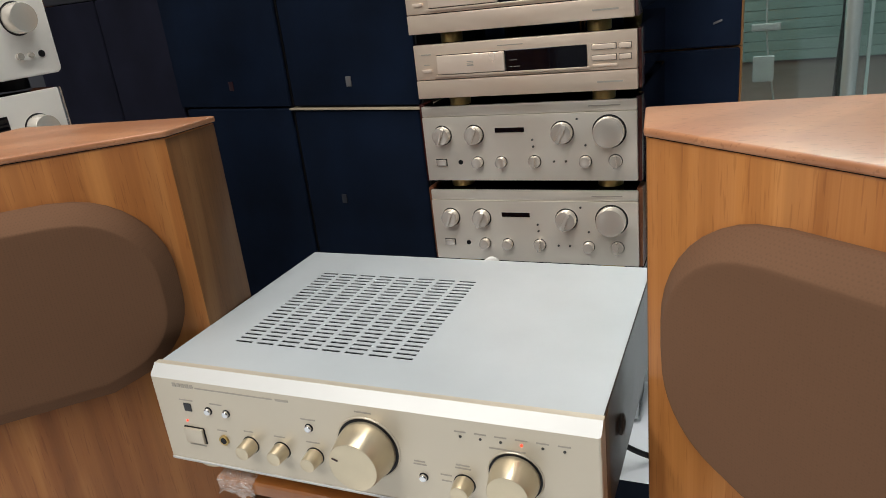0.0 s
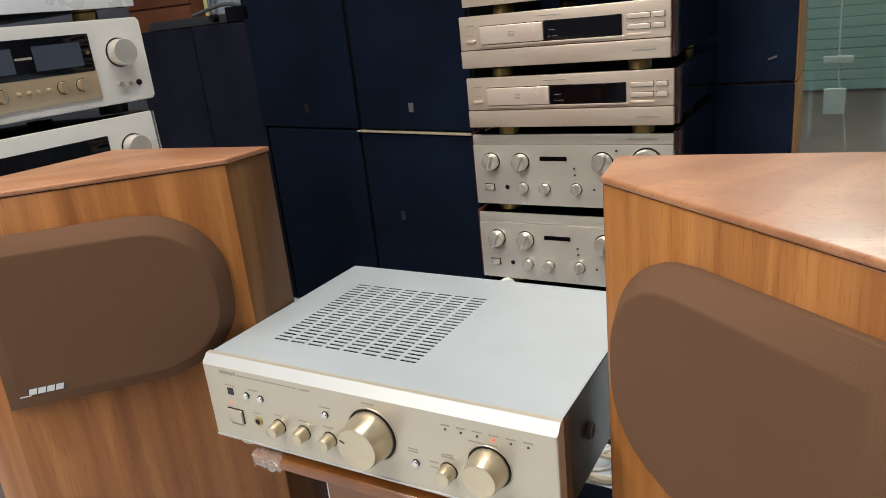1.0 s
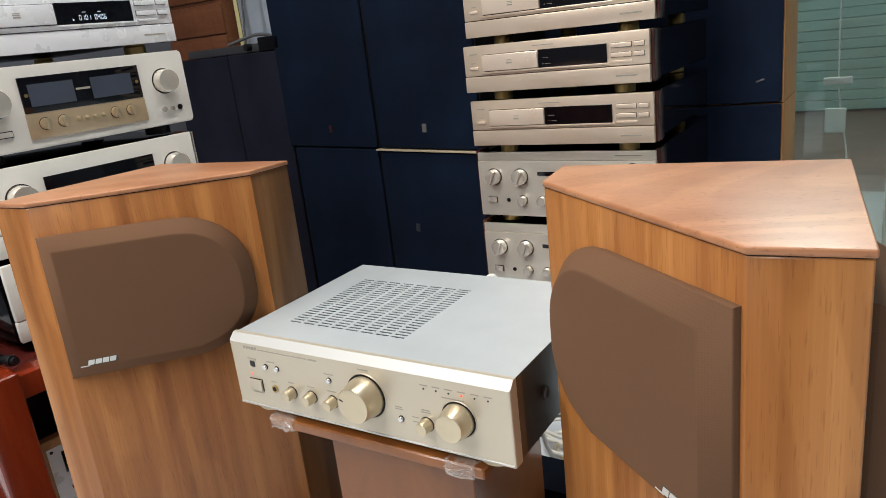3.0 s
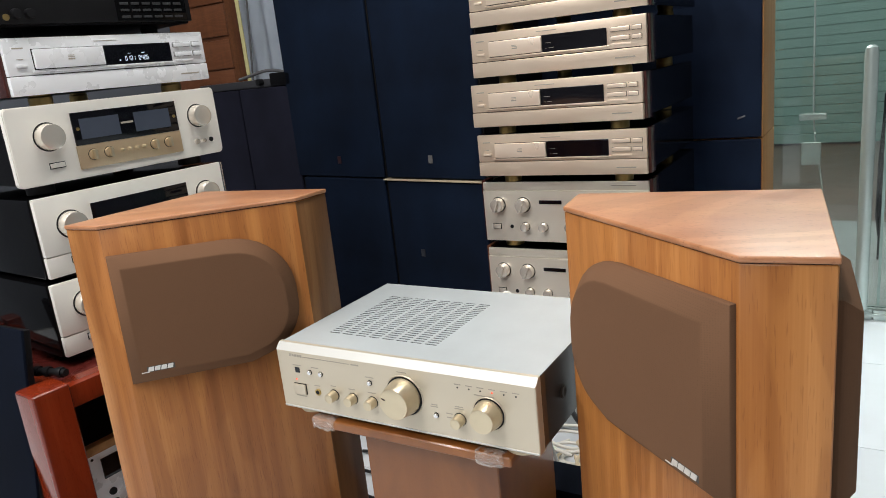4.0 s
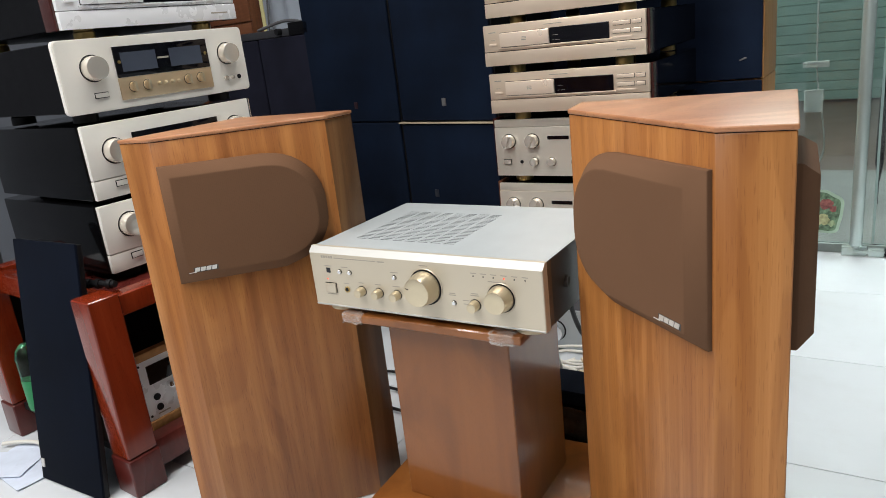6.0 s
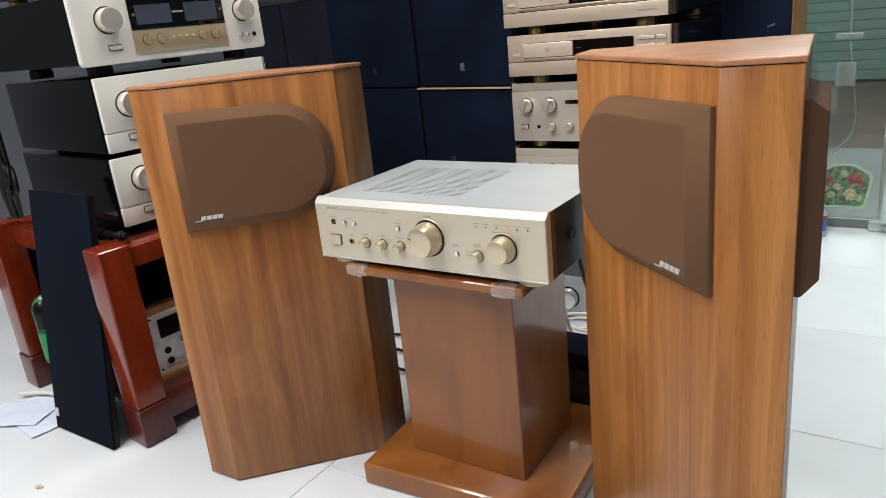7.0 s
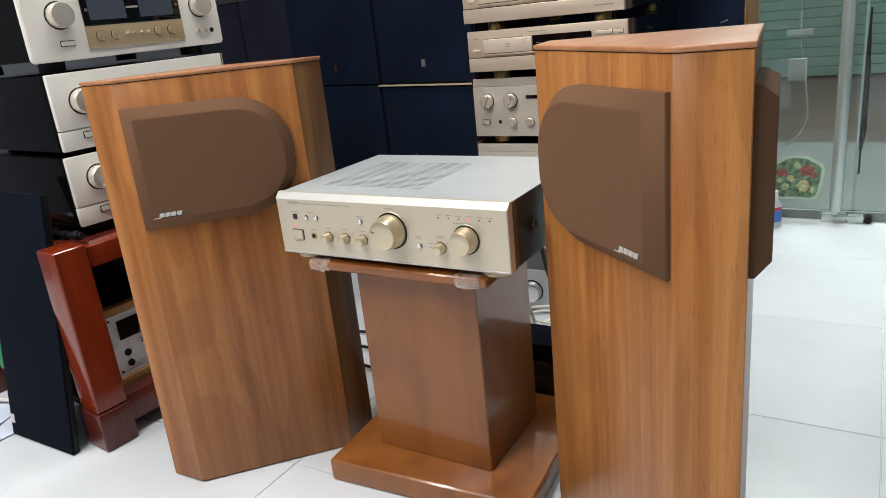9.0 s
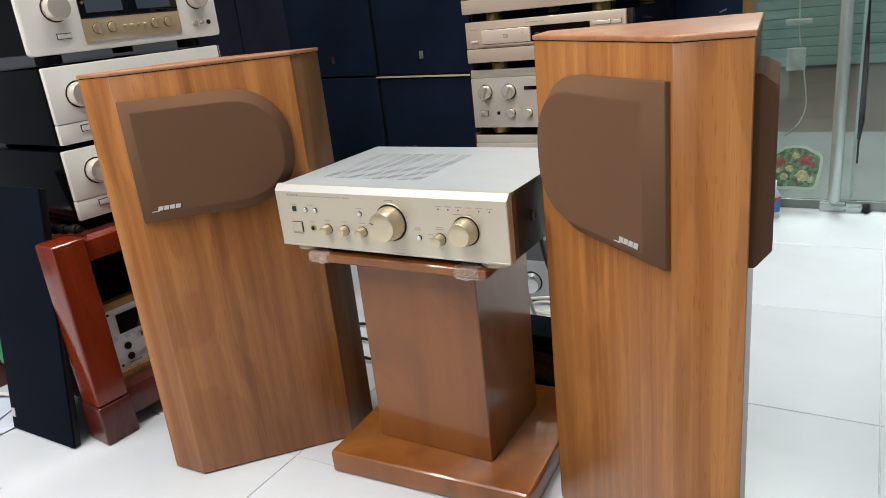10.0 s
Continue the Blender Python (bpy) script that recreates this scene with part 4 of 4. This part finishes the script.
part("body", box(-0.20, 0.37, 0.0, 0.26, 0.0, 0.028, 0.004), plain("dark_grey_case", (0.03, 0.03, 0.034), 0.4), tt, "dark grey flat case")
part("end_block", box(0.27, 0.385, -0.01, 0.10, 0.0, 0.046, 0.004), BLACKMETAL, tt)
part("knob", lathe([(0.012, 0), (0.012, 0.02)], "Y", 16, (0.21, 0, 0.018)), BLACK, tt)
cable("grey_cable", [(-1.56, 1.33, 0.948), (-1.50, 1.32, 0.955), (-1.42, 1.32, 0.976), (-1.34, 1.31, 0.970), (-1.28, 1.30, 0.952)], 0.006, GREYCABLE, "grey cable looped on a component")

wc = thing("wooden_cabinet", pose(-2.295, 1.66, FZ), "brown wooden cabinet with horizontal grooves", "cabinet")
part("body", box(0, 0.37, 0.012, 0.13, 0.0, 1.45, 0.003), BROWNWOOD, wc)
for i in range(10):
    z0 = 0.02 + i * 0.142
    part("front_board", box(0.0, 0.37, 0.0, 0.012, z0, z0 + (0.125 if i % 2 else 0.135), 0.004), BROWNWOOD, wc)

cu = bmesh.new()
rows_ = []
for zi in (0.0, 2.6):
    rows_.append([cu.verts.new((-1.93 + i * 0.012, 1.755 + 0.016 * math.sin(i * 0.75) + 0.006 * math.sin(i * 0.31), 0.02 + zi)) for i in range(34)])
for i in range(33):
    cu.faces.new((rows_[0][i], rows_[0][i + 1], rows_[1][i + 1], rows_[1][i]))
bmesh.ops.solidify(cu, geom=cu.faces[:], thickness=0.003)
ct = tagged(mesh_object("curtain", cu, FABRIC, 60), "pale blue-white hanging curtain behind the cabinets", "curtain")
ys_ = tagged(mesh_object("yellow_tape", box(-1.905, -1.885, 1.715, 1.720, 0.4, 2.4, 0.001), YELLOW), "yellow measuring strip hanging by the curtain", "strip")
cable("thin_cable", [(-1.80, 1.70, 2.3), (-1.81, 1.69, 1.6), (-1.78, 1.68, 1.25), (-1.83, 1.68, 1.05), (-1.85, 1.68, 0.8)], 0.004, GREYCABLE, "thin grey cable hanging down")

wl = big_cabinet("loudspeaker_cabinet", pose(-0.105, 1.534, 0.0), 0.392, 0.623, 0.280, "wood-sided loudspeaker cabinet with navy grille, below another", NAVYBLUE, OAK_UP, None, "wood-sided cabinets")
wu = big_cabinet("loudspeaker_cabinet", pose(-0.105, 1.534, 0.6245), 0.392, 0.66, 0.280, "wood-sided loudspeaker cabinet with navy grille and silver badge", NAVYBLUE, OAK_UP, None, "wood-sided cabinets")
copy_thing(wl, pose(-0.505, 1.540, 0.0))
copy_thing(wu, pose(-0.505, 1.540, 0.6245))
part("badge", turned(box(-0.011, 0.011, -0.0025, 0.001, -0.0025, 0.0025, 0.001), pose(0.334, 0, 0.062, 0, -20, 0)), GREYBADGE, wu, "small silver badge")

# ---- glass front ----
gl = tagged(mesh_object("window_1", box(0.18, X1, Y1 + 0.02, Y1 + 0.03, 0.024, ZC, 0), GLASS, 0), "frameless greenish shop-front glass", "window", kind="structure")
gl.visible_shadow = False
structure("trim", box(0.18, X1, Y1 + 0.008, Y1 + 0.042, FZ, 0.024, 0.002), plain("dull_channel", (0.20, 0.23, 0.22), 0.4, 0.4), "steel channel under the glass", "trim")
structure("glass_edge_trim", box(0.596, 0.604, Y1 + 0.016, Y1 + 0.034, 0.032, ZC - 0.01, 0.001), GREENGLASS_EDGE, "greenish glass door edge", "trim")
dp = thing("door_pull", pose(0.552, Y1 - 0.035, FZ), "long tubular steel door pull on the glass", "door handle")
part("tube", lathe([(0.010, 0.035), (0.019, 0.045), (0.019, 0.835), (0.016, 0.853), (0.007, 0.86)], "Z", 28), STEEL, dp)
for z in (0.16, 0.74):
    part("bracket", lathe([(0.009, -0.054), (0.009, 0.0)], "Y", 16, (0, 0, z)), STEEL, dp)
dh = thing("door_pivot", pose(0.585, Y1 + 0.0, FZ), "worn steel floor pivot under the glass door", "hinge")
part("clamp", box(-0.075, 0.0, -0.020, 0.005, 0.0, 0.030, 0.003), STEEL, dh)
part("clamp", box(0.003, 0.05, -0.022, 0.005, 0.0, 0.026, 0.003), STEEL, dh)
part("lever", box(-0.04, 0.055, -0.026, -0.019, 0.012, 0.022, 0.002), STEEL, dh)
part("cap", lathe([(0.012, -0.01), (0.012, 0.026)], "Y", 18, (0.062, 0, 0.014)), BLACK, dh)


stk = thing("window_sticker", pose(0.426, Y1 + 0.018, 0.132), "colourful fruit sticker with a pale rim on the glass", "sticker")
lobes = lambda r: [((r + 0.004 * math.sin(5 * a)) * 1.0 * math.copysign(abs(math.cos(a)) ** 0.6, math.cos(a)) * 1.05, (r + 0.004 * math.sin(5 * a)) * math.copysign(abs(math.sin(a)) ** 0.6, math.sin(a)) * 0.98) for a in [i * math.pi / 24 for i in range(48)]]
part("rim", turned(prism(lobes(0.078), 0, 0.0008), pose(0, 0, 0, 90, 0, 0)), plain("sticker_rim", (0.40, 0.53, 0.42), 0.5), stk, "pale green rim", 0)
part("leaves", turned(prism(lobes(0.069), 0.0008, 0.0012), pose(0, 0, 0, 90, 0, 0)), plain("leaf_print", (0.12, 0.20, 0.12), 0.5, 0, 0.9, 60), stk, "green leaf print", 0)
fruit = random.Random(4)
FR, FY, FG = plain("red_fruit_print", (0.28, 0.09, 0.08), 0.5, 0, 0.5, 70), plain("yellow_fruit_print", (0.46, 0.46, 0.24), 0.5, 0, 0.4, 70), plain("pale_leaf_print", (0.33, 0.42, 0.24), 0.5, 0, 0.4, 70)
for fx_, fz_, fr_, fm_ in ((-0.045, 0.020, 0.017, FR), (0.030, 0.030, 0.021, FR), (0.052, 0.012, 0.012, FR), (0.022, -0.025, 0.022, FY), (-0.018, 0.0, 0.012, FY), (-0.035, -0.030, 0.013, FG), (0.0, 0.046, 0.012, FG), (0.048, -0.038, 0.012, FG), (-0.052, -0.008, 0.009, FG)):
    ring_ = [((fr_ * fruit.uniform(0.75, 1.15)) * math.cos(a * math.pi / 9) + fx_, (fr_ * fruit.uniform(0.75, 1.15)) * math.sin(a * math.pi / 9) + fz_) for a in range(18)]
    part("fruit", turned(prism(ring_, 0.0012, 0.0016), pose(0, 0, 0, 90, 0, 0)), fm_, stk, "", 0)
bt = thing("bottle", pose(0.372, 1.70, FZ), "small plastic bottle with white cap and blue label on the floor", "bottle")
part("body", lathe([(0.022, 0.0), (0.024, 0.004), (0.024, 0.075), (0.012, 0.095), (0.010, 0.10)], "Z", 28), plain("bottle_plastic", (0.55, 0.58, 0.62), 0.3), bt)
part("label", lathe([(0.0245, 0.02), (0.0245, 0.06)], "Z", 28), plain("blue_label", (0.05, 0.16, 0.5), 0.4), bt, "blue label")
part("label_band", lathe([(0.0247, 0.060), (0.0247, 0.072)], "Z", 28), plain("red_label", (0.45, 0.06, 0.06), 0.4), bt, "red and white band")
part("cap", lathe([(0.011, 0.10), (0.011, 0.125)], "Z", 20), plain("white_cap", (0.75, 0.75, 0.74), 0.4), bt)
cable("white_cable", [(0.34, 2.5, 2.898), (0.35, 2.5, 1.6), (0.354, 2.5, 0.70), (0.357, 2.5, 0.56), (0.367, 2.5, 0.45), (0.405, 2.5, 0.26), (0.395, 2.5, 0.16), (0.319, 2.5, 0.105)], 0.0036, GREYCORD, "thin white cord hanging behind the glass")
# body and plug are solid boxes standing in for a reflection in the glass
ad = thing("power_adapter", pose(0.352, 2.5, 0.425), "dull white boxes standing in for a reflection in the glass", "adapter")
part("body", box(-0.036, 0.036, -0.022, -0.004, -0.046, 0.046, 0.006), GREYCORD, ad)
part("plug", box(-0.045, 0.052, -0.020, -0.004, 0.135, 0.160, 0.004), GREYCORD, ad)
bu_ = thing("closed_umbrella", pose(0.60, 2.5, FZ - 0.004), "closed black umbrella standing behind the glass", "umbrella")
part("canopy", lathe([(0.006, 0.10), (0.016, 0.18), (0.014, 0.40), (0.004, 0.60)], "Z", 16), BLACK, bu_)
part("shaft", lathe([(0.004, 0.0), (0.004, 0.66)], "Z", 10), BLACK, bu_)

# ---- floor clutter ----
sv = thing("amplifier", pose(-0.30, 0.79, 0.005), "silver amplifier standing on the floor behind the stand", "amplifier")
part("body", box(0.002, 0.428, 0.01, 0.11, 0.0, 0.112, 0.003), BLACKMETAL, sv)
part("front_panel", box(0, 0.43, 0, 0.012, 0, 0.115, 0.003), plain("dull_silver_panel", (0.42, 0.45, 0.46), 0.35, 0.3, 0.05, 9), sv)
knob(0.181, 0.055, 0.028, 0.022, sv, CHROME, True, "knob")
knob(0.09, 0.055, 0.012, 0.015, sv, CHROME, True, "small_knob")
feet(sv, 0.43, 0.12, 0.012, 0.015, BLACK)
s2 = thing("audio_component", pose(-0.28, 0.80, 0.121), "grey audio component on top of the silver amplifier", "audio component")
part("body", box(0, 0.40, 0, 0.11, 0, 0.06, 0.003), plain("grey_case", (0.2, 0.21, 0.22), 0.4, 0.3), s2)
part("front_panel", box(0, 0.40, -0.006, 0.001, 0.0, 0.06, 0.002), plain("dark_grey_front", (0.12, 0.12, 0.13), 0.35, 0.3), s2)
bg = thing("plastic_bag", pose(0.03, 0.352, FZ), "crumpled dark plastic bag on the floor behind the stand", "bag")
sack = box(0, 0.27, 0.0, 0.075, 0.0, 0.108)
bmesh.ops.subdivide_edges(sack, edges=sack.edges[:], cuts=11, use_grid_fill=True)
for v in sack.verts:
    k = min(1.0, v.co.z / 0.02)
    v.co.y += k * (0.010 * noise.noise(v.co * 26) + 0.006 * noise.noise(v.co * 70))
    v.co.x += k * 0.008 * noise.noise(v.co * 30 + Vector((5, 0, 0)))
    v.co.z += k * 0.004 * noise.noise(v.co * 40 + Vector((0, 7, 0)))
part("sack", sack, plain("dark_bag_plastic", (0.018, 0.022, 0.024), 0.22, 0, 0.5, 40, 0.0, 0.1, 0.6), bg, "dark grey crinkled plastic", 60)
bg = thing("black_tray", pose(0.025, 0.348, 0.1085), "flat black tray lying on a plastic bag", "tray")
part("body", box(0, 0.285, 0, 0.085, 0, 0.030, 0.006), PANELCLOTH, bg)
part("rim", box(-0.003, 0.288, -0.003, 0.088, 0.026, 0.034, 0.003), PANELCLOTH, bg)
rc = random.Random(11)
for k in range(7):
    cx, cy, r = 0.02 + rc.uniform(-0.05, 0.07), 0.66 + rc.uniform(-0.03, 0.05), rc.uniform(0.05, 0.09)
    cable("white_cable", [(cx + r * math.cos(a * 0.9 + k), cy + 0.7 * r * math.sin(a * 0.9 + k), 0.008 + 0.006 * k + 0.006 * math.sin(a * 1.7 + k)) for a in range(9)], 0.004,
          WHITEPLASTIC if k % 3 else CREAM, "coiled white cable in a heap on the floor", "cable")
cable("black_cable", [(0.10, 0.308, 0.47), (0.10, 0.36, 0.42), (0.06, 0.46, 0.28), (0.06, 0.55, 0.16), (0.09, 0.62, 0.10), (0.14, 0.66, 0.03), (0.18, 0.68, 0.01)], 0.0055, BLACK, "black mains cable hanging from the amplifier")
cable("black_cable", [(-0.05, 0.308, 0.46), (-0.08, 0.37, 0.36), (-0.10, 0.45, 0.2), (-0.14, 0.5, 0.05), (-0.22, 0.5, 0.012), (-0.40, 0.52, 0.012), (-0.5, 0.6, 0.012)], 0.004, BLACK, "black speaker cable trailing to the floor")
cable("white_mains_lead", [(0.010, 0.306, 0.50), (0.012, 0.318, 0.528), (0.020, 0.326, 0.541), (0.030, 0.330, 0.536), (0.036, 0.334, 0.51), (0.036, 0.345, 0.48), (0.03, 0.40, 0.30), (0.02, 0.5, 0.08), (0.0, 0.6, 0.01)], 0.0042, WHITEPLASTIC, "white lead looping up behind the amplifier")
for i, (yy, zz) in enumerate(((0.44, 0.01), (0.52, 0.012), (0.60, 0.01), (0.36, 0.012))):
    cable("floor_cable", [(-0.52, yy, 0.008), (-0.42, yy + 0.02, 0.012), (-0.33, yy - 0.03, zz), (-0.22, yy + 0.01, 0.008)], 0.004, BLACK, "thin black cable on the floor")
pg = thing("power_plug", pose(-0.40, 0.50, FZ), "black mains plug standing among the cables", "plug")
part("body", box(-0.02, 0.02, -0.015, 0.015, 0.0, 0.05, 0.005), BLACK, pg)
for i, (px, py, rz) in enumerate(((-1.10, -0.14, 12), (-1.06, -0.17, -8), (-1.13, -0.19, 25))):
    bm = box(-0.085, 0.085, -0.055, 0.055, 0, 0.0012)
    bmesh.ops.subdivide_edges(bm, edges=[e for e in bm.edges], cuts=5, use_grid_fill=True)
    for v in bm.verts:
        v.co.z += 0.006 * max(0, noise.noise(Vector((v.co.x * 14 + i, v.co.y * 14, 0)))) + i * 0.002
    tagged(mesh_object("paper", bm, PAPER, 60), "crumpled pale blue paper sheet on the floor", "paper", "sheets of paper").matrix_basis = pose(px, py, FZ + 0.001, 0, 0, rz)
cable("white_cable", [(-1.22, -0.14, 0.012), (-1.17, -0.11, 0.016), (-1.12, -0.09, 0.014), (-1.10, -0.11, 0.014)], 0.005, WHITEPLASTIC, "short white cord by the papers")
gb = thing("plastic_bottle", pose(-1.15, -0.055, 0.0805), "clear bottle with a green base on the rack shelf", "bottle")
part("body", lathe([(0.029, 0.080), (0.030, 0.140), (0.024, 0.158), (0.010, 0.172)], "Z", 28), BOTTLEPLASTIC, gb)
part("base", lathe([(0.028, 0.0), (0.030, 0.01), (0.030, 0.081)], "Z", 28), PVCGREEN, gb, "green lower half")
db = tagged(mesh_object("crumb", join(box(-0.006, 0.004, -0.004, 0.005, 0, 0.006, 0.0015), box(0.003, 0.009, 0.0, 0.006, 0, 0.004, 0.001)), CREAM), "small brownish crumb on the tiles", "debris")
db.matrix_basis = pose(-0.78, -0.330, FZ + 0.0003)
for k in range(6):
    a = rc.uniform(-0.03, 0.03)
    cable("black_wall_cable", [(X0 - 0.01, 0.35 + a, 1.0 - 0.03 * k), (-1.90, 0.26, 0.90), (-1.62 + a, 0.17 + a, 0.78), (-1.56 + a, 0.14, 0.60 - 0.02 * k), (-1.62, 0.17 + a, 0.46), (-1.52 + a, 0.13, 0.42 + 0.02 * k), (-1.58 + 2 * a, 0.16, 0.56), (-1.66 + a, 0.18 + a, 0.44), (-1.80, 0.25, 0.20), (X0 + 0.1, 0.30, 0.006)], 0.007, BLACK, "tangled black cable behind the rack")

tiles()
